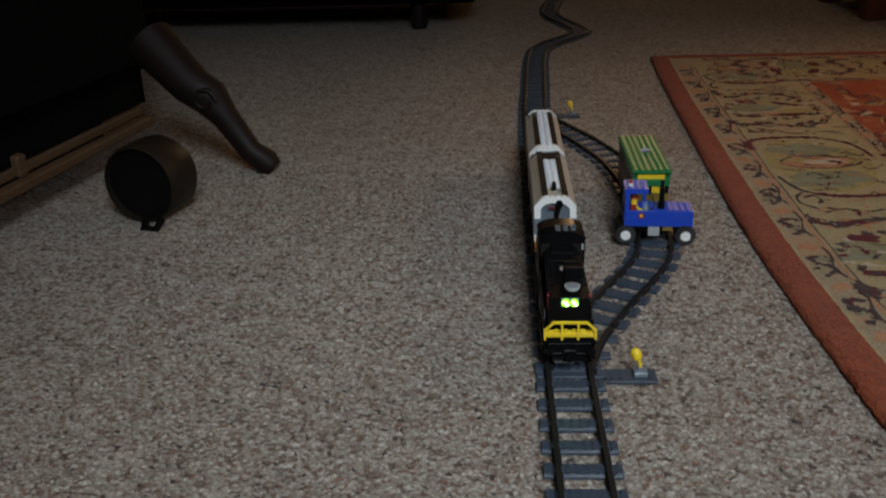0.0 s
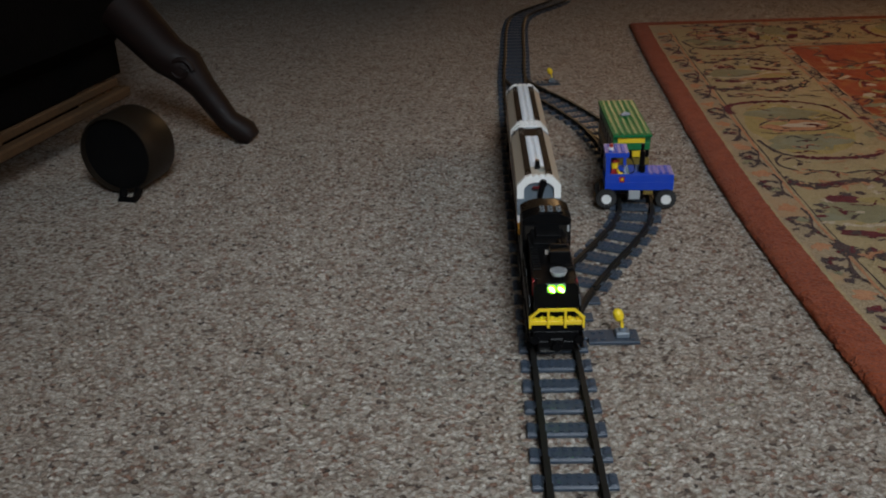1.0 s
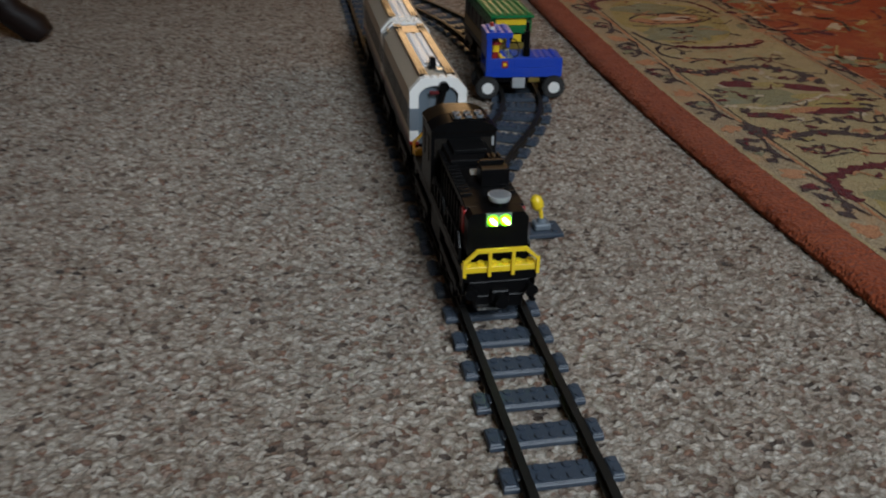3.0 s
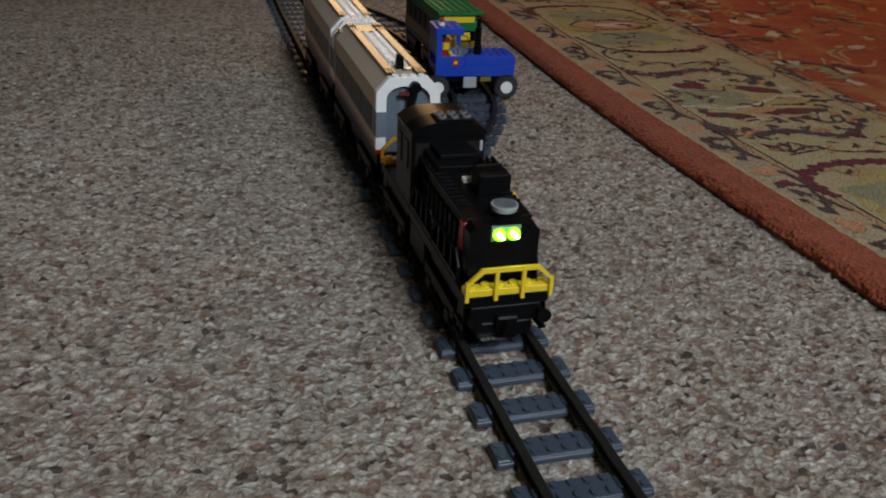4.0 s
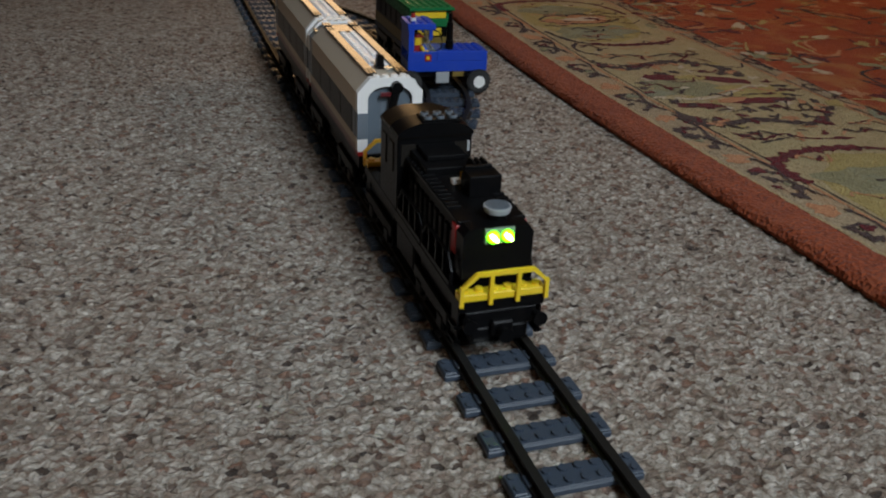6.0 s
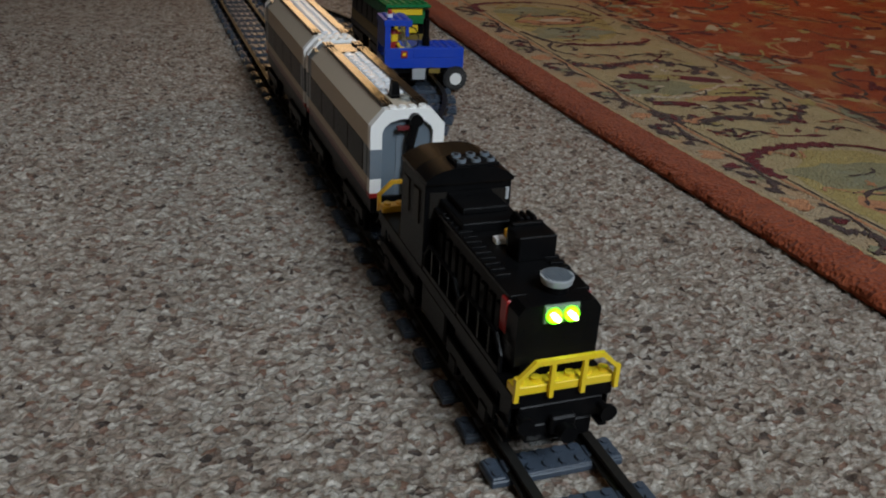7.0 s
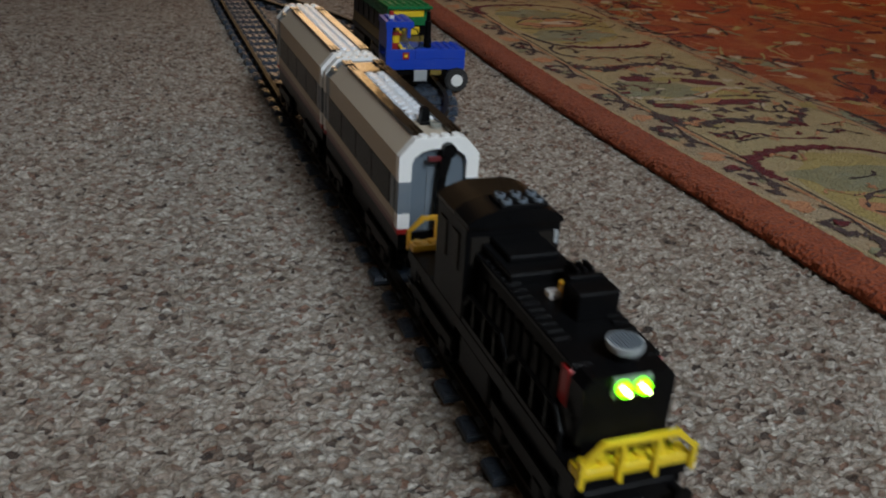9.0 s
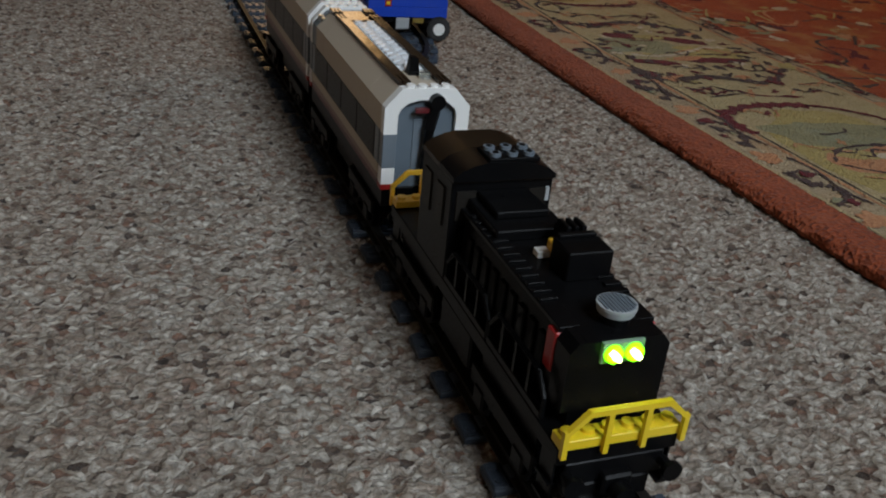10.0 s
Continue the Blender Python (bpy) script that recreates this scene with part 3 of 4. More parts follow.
def path_points(way, step=0.004):
    """Even points along a smooth line through way."""
    way = [Vector(p) for p in way]
    fine = []
    for i in range(len(way) - 1):
        p0, p1, p2, p3 = (way[max(0, min(len(way) - 1, i + k))] for k in (-1, 0, 1, 2))
        for k in range(60):
            t = k / 60
            fine.append(0.5 * (2 * p1 + (p2 - p0) * t + (2 * p0 - 5 * p1 + 4 * p2 - p3) * t * t + (3 * p1 - p0 - 3 * p2 + p3) * t**3))
    fine.append(way[-1])
    run = np.concatenate([[0], np.cumsum([(b - a).length for a, b in zip(fine, fine[1:])])])
    at = np.arange(0, run[-1], step)
    return np.stack([np.interp(at, run, [p[k] for p in fine]) for k in (0, 1)], -1)


def tie_mesh():
    """A cross tie: end pads outside the rails, studded plate between them."""
    bm = B()
    add_box(bm, -0.032, 0.032, -0.008, 0.008, 0.0, 0.0036, 0.0006)
    for x in (-0.0285, 0.0285):
        add_box(bm, x - 0.0032, x + 0.0032, -0.0072, 0.0072, 0.0036, 0.0048, 0.0005)
    add_box(bm, -0.0165, 0.0165, -0.0074, 0.0074, 0.0036, 0.0046, 0.0004)
    add_studs(bm, grid(4, 0.008), (-0.004, 0.004), 0.0046, 0.0023, 0.0014, 8)
    add_studs(bm, (-0.0285, 0.0285), (-0.004, 0.004), 0.0048, 0.0021, 0.0012, 8)
    for x in (-0.020, 0.020):
        add_box(bm, x - 0.004, x + 0.004, -0.004, 0.004, 0.0036, 0.0056, 0.0005)
    me = bpy.data.meshes.new("tie")
    bm.to_mesh(me)
    bm.free()
    me.materials.append(DARKGREY)
    smooth_mesh(me)
    return me


TIE = tie_mesh()
RAIL_PROFILE = ((-0.0036, 0.0), (-0.0036, 0.0012), (-0.0012, 0.0022), (-0.0012, 0.0038), (-0.0022, 0.0046), (-0.0022, 0.0060),
                (0.0022, 0.0060), (0.0022, 0.0046), (0.0012, 0.0038), (0.0012, 0.0022), (0.0036, 0.0012), (0.0036, 0.0))


def rail_mesh(pts, off, base=0.0036):
    bm = B()
    rings = []
    for i, p in enumerate(pts):
        d = pts[min(i + 1, len(pts) - 1)] - pts[max(i - 1, 0)]
        d = d / np.linalg.norm(d)
        side = np.array((d[1], -d[0]))
        rings.append([bm.verts.new((*(p + side * (off + u)), base + w)) for u, w in RAIL_PROFILE])
    n = len(RAIL_PROFILE)
    for a, b in zip(rings, rings[1:]):
        for k in range(n):
            bm.faces.new((a[k], b[k], b[(k + 1) % n], a[(k + 1) % n]))
    bm.faces.new(rings[0]), bm.faces.new(rings[-1][::-1])
    bmesh.ops.recalc_face_normals(bm, faces=bm.faces)
    return bm


def lay_track(way, label, name="track_section", start=0.0, wide_from=None):
    """Track of four-tie sections laid end to end along a line."""
    pts = path_points(way, 0.004)
    per = 32
    for s in range(0, len(pts) - 8, per):
        run = pts[s:s + per + 1]
        if len(run) < 9:
            continue
        sec = thing(name, label, "toy track", "toy track sections")
        for off in (-0.020, 0.020):
            part("rail", rail_mesh(run[:: 4 if len(run) > 8 else 1], off), RAIL, sec)
        for k in range(4, len(run), 8):
            d = run[min(k + 1, len(run) - 1)] - run[k - 1]
            tie = new("tie", TIE)
            tie.parent = sec
            tie.matrix_basis = pose(run[k][0], run[k][1], 0, 0, 0, math.degrees(math.atan2(d[1], d[0])) - 90)


def build_turnout_stand(at):
    """A switch plate beside the line with a yellow throw lever."""
    st = thing("switch_stand", "grey switch plate with yellow throw lever beside the toy track", "switch lever", "switch stands", pose(*at))
    bm = B()
    add_box(bm, 0, 0.048, 0, 0.024, 0, 0.0034, 0.0005)
    add_studs(bm, (0.006, 0.014, 0.042), (0.006, 0.018), 0.0034, 0.0023, 0.0015, 8)
    part("plate", bm, DARKGREY, st)
    bm = B()
    add_box(bm, 0.026, 0.039, 0.006, 0.018, 0.0034, 0.009, 0.0012)
    add_cyl(bm, (0.0325, 0.012, 0.0105), 0.004, 0.004, "z", 12, 0.003)
    part("lever_base", bm, SLATE, st)
    bm = B()
    add_tube(bm, [(0.0325, 0.012, 0.011), (0.032, 0.0125, 0.016), (0.0305, 0.013, 0.021)], 0.0017, 8)
    add_tube(bm, [(0.0305, 0.013, 0.0185), (0.0298, 0.0135, 0.0205), (0.0285, 0.014, 0.0245), (0.0272, 0.0145, 0.0280), (0.0265, 0.0147, 0.0305)], [0.002, 0.0045, 0.0052, 0.0046, 0.002], 12)
    part("lever", bm, YELLOW, st, "yellow lever with round knob")


def build_track():
    lay_track([(0, -0.928), (0, -0.5), (0, 0.1), (0, 0.32), (0.002, 0.62), (0.008, 1.015), (0.018, 1.243), (0.035, 1.567), (0.066, 1.714), (0.168, 1.890), (0.163, 1.988), (0.114, 2.187), (0.112, 2.352), (0.16, 2.65)],
              "straight dark grey toy railway track lying on carpet")
    lay_track([(0.034, 0.167), (0.062, 0.221), (0.092, 0.274), (0.118, 0.327), (0.131, 0.379), (0.138, 0.466), (0.140, 0.551), (0.137, 0.619), (0.125, 0.702), (0.108, 0.768), (0.076, 0.858), (0.043, 0.931)],
              "curved dark grey toy siding track lying on carpet")
    # closure rails of the two turnouts
    for name, pts in (("near", [(0.003, 0.070), (0.011, 0.110), (0.022, 0.141), (0.034, 0.167)]), ("far", [(0.043, 0.931), (0.029, 0.963), (0.016, 0.999), (0.009, 1.034)])):
        sw = thing("turnout", "dark grey toy railway turnout where the siding joins", "toy track", "turnouts")
        run = path_points(pts, 0.012)
        for off in (-0.020, 0.020):
            part("closure_rail", rail_mesh(run, off, 0.0037), RAIL, sw)
        for k in range(0, len(run), 3):
            bm = B()
            add_box(bm, -0.034, 0.034, -0.007, 0.007, 0, 0.0033, 0.0006)
            tie = part("tie", bm, DARKGREY, sw)
            tie.matrix_basis = pose(run[k][0], run[k][1], 0.0, 0, 0, 0)
    build_turnout_stand((0.034, 0.054, 0))
    build_turnout_stand((0.046, 1.003, 0))


build_track()

# ---- the toy train ----


def wheel_set(parent, y, r=0.0085, half=0.0205, material=BLACK):
    bm = B()
    for x in (-half, half):
        add_cyl(bm, (x, y, 0.0096 + r), r, 0.004, "x", 18)
        add_cyl(bm, (x * 0.88, y, 0.0096 + r), r + 0.0014, 0.0012, "x", 18)
        add_cyl(bm, (x * 1.11, y, 0.0096 + r), r * 0.35, 0.0015, "x", 10)
    add_cyl(bm, (0, y, 0.0096 + r), 0.0015, 2 * half, "x", 8)
    return part("wheel_set", bm, material, parent)


def bogie(parent, y0, y1):
    bm = B()
    for x in (-0.0235, 0.0235):
        add_box(bm, x - 0.0015, x + 0.0015, y0, y1, 0.020, 0.029, 0.0008)
        for y in (y0 + 0.011, y1 - 0.011):
            add_box(bm, x - 0.0022, x + 0.0022, y - 0.005, y + 0.005, 0.0135, 0.023, 0.001)
    add_box(bm, -0.022, 0.022, y0 + 0.004, y1 - 0.004, 0.024, 0.0355)
    b = part("bogie", bm, BLACK, parent)
    for y in (y0 + 0.011, y1 - 0.011):
        wheel_set(b, y)
    return b


def end_railing(parent, y, sign, label):
    """A yellow end fence: studded base, four posts and a cranked top bar."""
    bm = B()
    add_box(bm, -0.0238, 0.0238, min(y, y + sign * 0.0078), max(y, y + sign * 0.0078), 0.0432, 0.0472, 0.0003)
    add_studs(bm, grid(6, 0.008), (y + sign * 0.0045,), 0.0472, 0.0024, 0.0017, 12)
    t = 0.0016
    yo = y - sign * 0.0002
    for x, top in ((-0.0235, 0.053), (-0.0075, 0.0585), (0.0075, 0.0585), (0.0235, 0.053)):
        add_box(bm, x - t / 1.6, x + t / 1.6, min(yo, yo - sign * 0.002), max(yo, yo - sign * 0.002), 0.0415, top)
    outline = ((-0.0245, 0.052), (-0.0160, 0.0605), (0.0160, 0.0605), (0.0245, 0.052), (0.0222, 0.052), (0.0150, 0.0582), (-0.0150, 0.0582), (-0.0222, 0.052))
    add_prism(bm, outline, min(yo, yo - sign * 0.0022), max(yo, yo - sign * 0.0022))
    return part("end_railing", bm, YELLOW if sign > 0 else ORANGE, parent, label)


def build_locomotive():
    """Origin under its front railing; it points to -y, and its length runs along +y."""
    lo = thing("toy_locomotive", "black toy brick diesel locomotive with yellow railings and lit headlights", "toy train")
    bm = B()
    add_box(bm, -0.024, 0.024, 0.001, 0.205, 0.0362, 0.0432, 0.0004)
    add_box(bm, -0.0235, 0.0235, 0.085, 0.122, 0.0185, 0.0362, 0.001)
    part("chassis", bm, BLACK, lo, "black chassis plate")
    for y0 in (0.016, 0.130):
        bogie(lo, y0, y0 + 0.062)
    for y, s in ((0.001, 1), (0.205, -1)):
        bm = B()
        lo_y, hi_y = min(y, y + s * 0.010), max(y, y + s * 0.010)
        add_box(bm, -0.020, 0.020, lo_y, hi_y, 0.026, 0.0362, 0.0006)
        add_box(bm, -0.016, 0.016, lo_y, hi_y, 0.0165, 0.026, 0.0008)
        add_box(bm, -0.006, 0.006, lo_y - 0.004, hi_y + 0.004, 0.022, 0.031, 0.001)
        part("bumper_beam", bm, BLACK, lo)
        for x in (-0.0195, 0.0195):
            bm = B()
            add_cyl(bm, (x, y - s * 0.003, 0.0315), 0.0022, 0.006, "y", 10)
            add_cyl(bm, (x, y - s * 0.0065, 0.0315), 0.004, 0.002, "y", 14)
            part("buffer", bm, BLACK, lo)
        bm = B()
        add_cyl(bm, (0, y - s * 0.0075, 0.0255), 0.0042, 0.005, "y", 14)
        part("coupler", bm, BLACK, lo)
    bm = B()
    add_box(bm, -0.014, 0.004, -0.0016, 0.0004, 0.0168, 0.0176)
    part("plough_lip", bm, METAL, lo, "shiny metal edge")
    end_railing(lo, 0.0, 1, "bright yellow end railing")
    end_railing(lo, 0.206, -1, "golden yellow end railing")
    # long hood
    bm = B()
    add_prism(bm, ((-0.0160, 0.0432), (0.0160, 0.0432), (0.0160, 0.0745), (0.0135, 0.0785), (-0.0135, 0.0785), (-0.0160, 0.0745)), 0.0125, 0.123)
    add_prism(bm, ((-0.0195, 0.0500), (0.0195, 0.0500), (0.0195, 0.0745), (0.0165, 0.0784), (-0.0165, 0.0784), (-0.0195, 0.0745)), 0.0118, 0.0225)
    part("hood", bm, BLACK, lo, "black engine hood")
    for x in (-0.0164, 0.0164):
        for k in range(9):
            bm = B()
            add_box(bm, x - 0.0012, x + 0.0012, 0.034 + k * 0.0095, 0.0395 + k * 0.0095, 0.050, 0.068, 0.0005)
            part("vent_panel", bm, BLACK, lo)
    for x in (-0.0148, 0.0148):
        bm = B()
        add_box(bm, x - 0.0042, x + 0.0042, 0.0225, 0.1215, 0.0765, 0.0786, 0.0003)
        plate = part("roof_edge", bm, BLACK, lo)
        for k in range(13):
            bm = B()
            add_box(bm, x - 0.0036, x + 0.0036, 0.0400 + k * 0.0058, 0.0428 + k * 0.0058, 0.0785, 0.0798, 0.0002)
            part("roof_slat", bm, BLACK, plate)
    # headlight unit
    bm = B()
    add_box(bm, -0.0082, 0.0082, 0.0102, 0.0120, 0.0700, 0.0786, 0.0003)
    part("headlight_case", bm, SMOKE, lo, "clear headlight case")
    for x in (-0.0040, 0.0040):
        bm = B()
        add_cyl(bm, (x, 0.0094, 0.0742), 0.0036, 0.0018, "y", 18, 0.0033)
        lamp = part("headlight", bm, LIGHT, lo, "glowing yellow-green headlight")
        bm = B()
        add_tube(bm, [(x - 0.0020, 0.0085, 0.0762), (x, 0.0082, 0.0742), (x + 0.0020, 0.0085, 0.0722)], [0.0010, 0.0015, 0.0010], 10)
        part("bulb", bm, CORE, lamp, "white-hot bulb")
    # red marker bricks
    for x in (-0.0172, 0.0172):
        bm = B()
        add_box(bm, x - 0.0030, x + 0.0030, 0.0226, 0.0290, 0.0600, 0.0763, 0.0005)
        part("red_brick", bm, DEEPRED, lo, "dark red marker brick")
    # radiator dish
    bm = B()
    add_cyl(bm, (0.0030, 0.0240, 0.0835), 0.0068, 0.0026, "z", 28, 0.0074)
    add_cyl(bm, (0.0030, 0.0240, 0.0850), 0.0074, 0.0010, "z", 28)
    dish = part("fan_dish", bm, GREY, lo, "grey ribbed fan disc")
    for k in range(9):
        x = -0.0056 + k * 0.0014
        half = math.sqrt(max(0.0066**2 - x * x, 0.0))
        bm = B()
        add_box(bm, 0.0030 + x - 0.0004, 0.0030 + x + 0.0004, 0.024 - half, 0.024 + half, 0.0854, 0.0860)
        part("rib", bm, SLATE, dish)
    bm = B()
    add_cyl(bm, (0.0030, 0.0240, 0.0802), 0.0056, 0.0042, "z", 20)
    part("dish_pedestal", bm, BLACK, lo)
    # fan box and fittings behind it
    bm = B()
    add_box(bm, -0.0025, 0.0165, 0.0520, 0.0670, 0.0784, 0.0905, 0.0005)
    add_box(bm, -0.0010, 0.0150, 0.0640, 0.0670, 0.0905, 0.0922, 0.0003)
    part("fan_box", bm, BLACK, lo)
    bm = B()
    add_box(bm, 0.0065, 0.0165, 0.0720, 0.0840, 0.0784, 0.0880, 0.0005)
    for x in (0.008, 0.0115, 0.015):
        add_box(bm, x - 0.001, x + 0.001, 0.0735, 0.0825, 0.0880, 0.0905, 0.0003)
    part("air_filter", bm, BLACK, lo)
    bm = B()
    add_box(bm, 0.0005, 0.0065, 0.0705, 0.0765, 0.0784, 0.0850, 0.0005)
    part("bell", bm, ORANGE, lo, "gold bell brick")
    bm = B()
    add_box(bm, -0.0052, 0.0003, 0.0715, 0.0765, 0.0784, 0.0815, 0.0004)
    part("bell_bracket", bm, WHITE, lo, "pale bracket plate")
    bm = B()
    add_box(bm, -0.0160, 0.0160, 0.0880, 0.1220, 0.0784, 0.0830, 0.0005)
    add_box(bm, -0.0120, 0.0120, 0.0990, 0.1220, 0.0830, 0.0862, 0.0005)
    part("dynamic_brake", bm, BLACK, lo)
    # walkway railings: two fence lengths a side, with cranked ends and stout posts
    for x in (-0.0226, 0.0226):
        for y0, y1 in ((0.0185, 0.0695), (0.0715, 0.1215)):
            bm = B()
            for (ya, za), (yb, zb) in (((y0, 0.0520), (y0 + 0.007, 0.0600)), ((y0 + 0.007, 0.0600), (y1 - 0.007, 0.0600)), ((y1 - 0.007, 0.0600), (y1, 0.0520)), ((y0, 0.0440), (y0, 0.0520)), ((y1, 0.0440), (y1, 0.0520))):
                add_tube(bm, [(x, ya, za), (x, yb, zb)], 0.0011, 6)
            for k in range(1, 4):
                y = y0 + (y1 - y0) * k / 4
                add_box(bm, x - 0.0009, x + 0.0009, y - 0.0010, y + 0.0010, 0.0440, 0.0600)
            add_box(bm, x - 0.0012, x + 0.0012, y0, y1, 0.0432, 0.0464, 0.0003)
            part("handrail", bm, BLACK, lo)
    # steps
    for x in (-0.0232, 0.0232):
        for y in (0.008, 0.196):
            bm = B()
            for z in (0.018, 0.026):
                add_box(bm, x - 0.002, x + 0.002, y - 0.005, y + 0.005, z, z + 0.0012)
            add_box(bm, x - 0.0004, x + 0.0004, y - 0.005, y + 0.005, 0.018, 0.0362)
            part("step", bm, BLACK, lo)
    # cab
    bm = B()
    add_box(bm, -0.0240, 0.0240, 0.1225, 0.1620, 0.0432, 0.0905, 0.0004)
    cab = part("cab", bm, BLACK, lo, "black driver's cab")
    for x in (-0.0241, 0.0241):
        for y in (0.1300, 0.1470):
            bm = B()
            add_box(bm, x - 0.0006, x + 0.0006, y, y + 0.0095, 0.0660, 0.0850, 0.0004)
            part("side_window", bm, DARKGLASS, cab)
    for x in (-0.017, 0.017):
        bm = B()
        add_box(bm, x - 0.0045, x + 0.0045, 0.1218, 0.1226, 0.0720, 0.0860)
        part("front_window", bm, DARKGLASS, cab)
    bm = B()
    add_box(bm, 0.0205, 0.0222, 0.1210, 0.1222, 0.0800, 0.0865)
    part("grab_rail", bm, GREY, cab, "grey grab rail")
    arch = [(-0.0242, 0.0905), (-0.0240, 0.0925), (-0.0200, 0.0955), (-0.0140, 0.0978), (-0.0090, 0.0988), (0.0090, 0.0988), (0.0140, 0.0978), (0.0200, 0.0955), (0.0240, 0.0925), (0.0242, 0.0905)]
    bm = B()
    add_prism(bm, arch, 0.1212, 0.1632)
    roof = part("cab_roof", bm, CABROOF, lo, "glossy curved cab roof")
    bm = B()
    add_prism(bm, [(x * 1.004, z + 0.0006) for x, z in arch], 0.1206, 0.1395)
    add_box(bm, -0.0082, 0.0158, 0.1216, 0.1372, 0.0988, 0.1008, 0.0003)
    part("roof_plate", bm, BLACK, roof)
    for x in grid(3, 0.008, 0.0038):
        for y in (0.1255, 0.1333):
            bm = B()
            add_cyl(bm, (x, y, 0.1015), 0.0026, 0.0018, "z", 14)
            st = part("stud", bm, SLATE, roof)
            bm = B()
            add_cyl(bm, (x, y, 0.10245), 0.0014, 0.0005, "z", 10)
            part("stud_hole", bm, BLACK, roof)
    return lo


def coach_bow():
    """Outer outline of a coach end: (x, z)."""
    return [(-0.0240, 0.0730), (-0.0240, 0.0880), (-0.0148, 0.0982), (0.0148, 0.0982), (0.0240, 0.0880), (0.0240, 0.0730)]


def build_coach(first):
    """Origin under its front end; its length runs along +y."""
    co = thing("toy_coach", "white and tan toy brick passenger coach with smoked windows", "toy train", "toy coaches")
    L = 0.193
    bm = B()
    add_box(bm, -0.0225, 0.0225, 0.002, L - 0.002, 0.0300, 0.0408, 0.0004)
    add_box(bm, -0.0200, 0.0200, 0.075, 0.120, 0.0190, 0.0300, 0.001)
    part("underframe", bm, BLACK, co, "black underframe")
    for y0 in (0.012, L - 0.066):
        bogie(co, y0, y0 + 0.054)
    for y in (-0.006, L + 0.006):
        bm = B()
        add_box(bm, -0.004, 0.004, y - 0.008, y + 0.008, 0.022, 0.030, 0.001)
        add_cyl(bm, (0, y, 0.026), 0.0045, 0.007, "y", 14)
        part("coupler", bm, BLACK, co)
    for z0, z1, mat, name, lab, half in ((0.0408, 0.0440, MAROONPLASTIC, "red_stripe", "thin dark red stripe", 0.0236), (0.0440, 0.0475, PINK, "lower_stripe", "faded red lower stripe", 0.0238),
                                         (0.0475, 0.0535, TAN, "lower_panel", "yellowed white lower panel", 0.0240)):
        bm = B()
        add_box(bm, -half, half, 0.0085, L - 0.0085, z0, z1, 0.0002)
        part(name, bm, mat, co, lab)
    bm = B()
    add_box(bm, -0.0225, 0.0225, 0.010, L - 0.010, 0.0535, 0.0735)
    part("inner_body", bm, SLATE, co)
    n = 4
    for x in (-0.0234, 0.0234):
        for k in range(n):
            w = (L - 0.034) / n
            y0 = 0.017 + k * w
            bm = B()
            add_box(bm, x - 0.0007, x + 0.0007, y0 + 0.0006, y0 + w - 0.0006, 0.0537, 0.0733, 0.0003)
            part("window_pane", bm, DARKGLASS, co)
        for y0 in (0.0085, L - 0.017):
            bm = B()
            add_box(bm, x - 0.0006, x + 0.0006, y0, y0 + 0.008, 0.0535, 0.0735, 0.0003)
            part("door_panel", bm, SLATE, co)
    # upper panels and roof slopes, in three lengths with fine joints
    for y0, y1 in ((0.0064, 0.034), (0.0343, 0.150), (0.1503, L - 0.020)):
        bm = B()
        add_prism(bm, [(-0.0240, 0.0735), (-0.0240, 0.0878), (-0.0152, 0.0972), (0.0152, 0.0972), (0.0240, 0.0878), (0.0240, 0.0735)], y0, y1)
        part("roof_slope", bm, TAN, co, "yellowed white sloping roof")
    bm = B()
    add_prism(bm, [(-0.0236, 0.0735), (-0.0236, 0.0872), (-0.0137, 0.0962), (0.0137, 0.0962), (0.0236, 0.0872), (0.0236, 0.0735)], L - 0.0197, L - 0.0062)
    part("roof_end", bm, SLATE, co, "smoky grey roof end")
    bm = B()
    add_cyl(bm, (-0.0195, L - 0.013, 0.0925), 0.0022, 0.003, "z", 12)
    add_cyl(bm, (-0.0195, L - 0.021, 0.0925), 0.0018, 0.003, "z", 12)
    part("roof_stud", bm, METAL, co, "shiny clear stud")
    # dark glossy tiles with slotted ends along the roof
    for x in (-0.0114, 0.0114):
        bm = B()
        add_box(bm, x - 0.0034, x + 0.0034, 0.0200, 0.1460, 0.0972, 0.1000, 0.0003)
        part("roof_tile", bm, ROOFTILE, co, "glossy dark brown roof tile")
        for y0, y1 in ((0.0080, 0.0196), (0.1464, 0.1580), (0.1640, 0.1760)):
            for k in range(3):
                bm = B()
                add_box(bm, x - 0.0034 + k * 0.0025, x - 0.0016 + k * 0.0025, y0, y1, 0.0972, 0.1000, 0.0002)
                part("grille_bar", bm, ROOFTILE, co)
    bm = B()
    ya, yb = (0.036, 0.142) if first else (0.008, L - 0.008)
    add_box(bm, -0.0078, 0.0078, ya, yb, 0.0972, 0.0986, 0.0003)
    plate = part("stud_plate", bm, STUDWHITE, co, "pale studded roof plate")
    bm = B()
    add_studs(bm, (-0.004, 0.004), np.arange(ya + 0.006, yb - 0.003, 0.008), 0.0986, 0.0024, 0.0017, 10)
    part("studs", bm, STUDWHITE, plate)
    if first:
        bm = B()
        add_box(bm, -0.0035, 0.0035, 0.0265, 0.0345, 0.0972, 0.0990, 0.0003)
        add_prism(bm, ((-0.0030, 0.0990), (0.0030, 0.0990), (0.0022, 0.1065), (-0.0022, 0.1075)), 0.0285, 0.0335)
        part("roof_vent", bm, BLACK, co, "black roof vent")
        bm = B()
        add_cyl(bm, (0.0040, 0.0215, 0.0985), 0.0034, 0.0030, "z", 14)
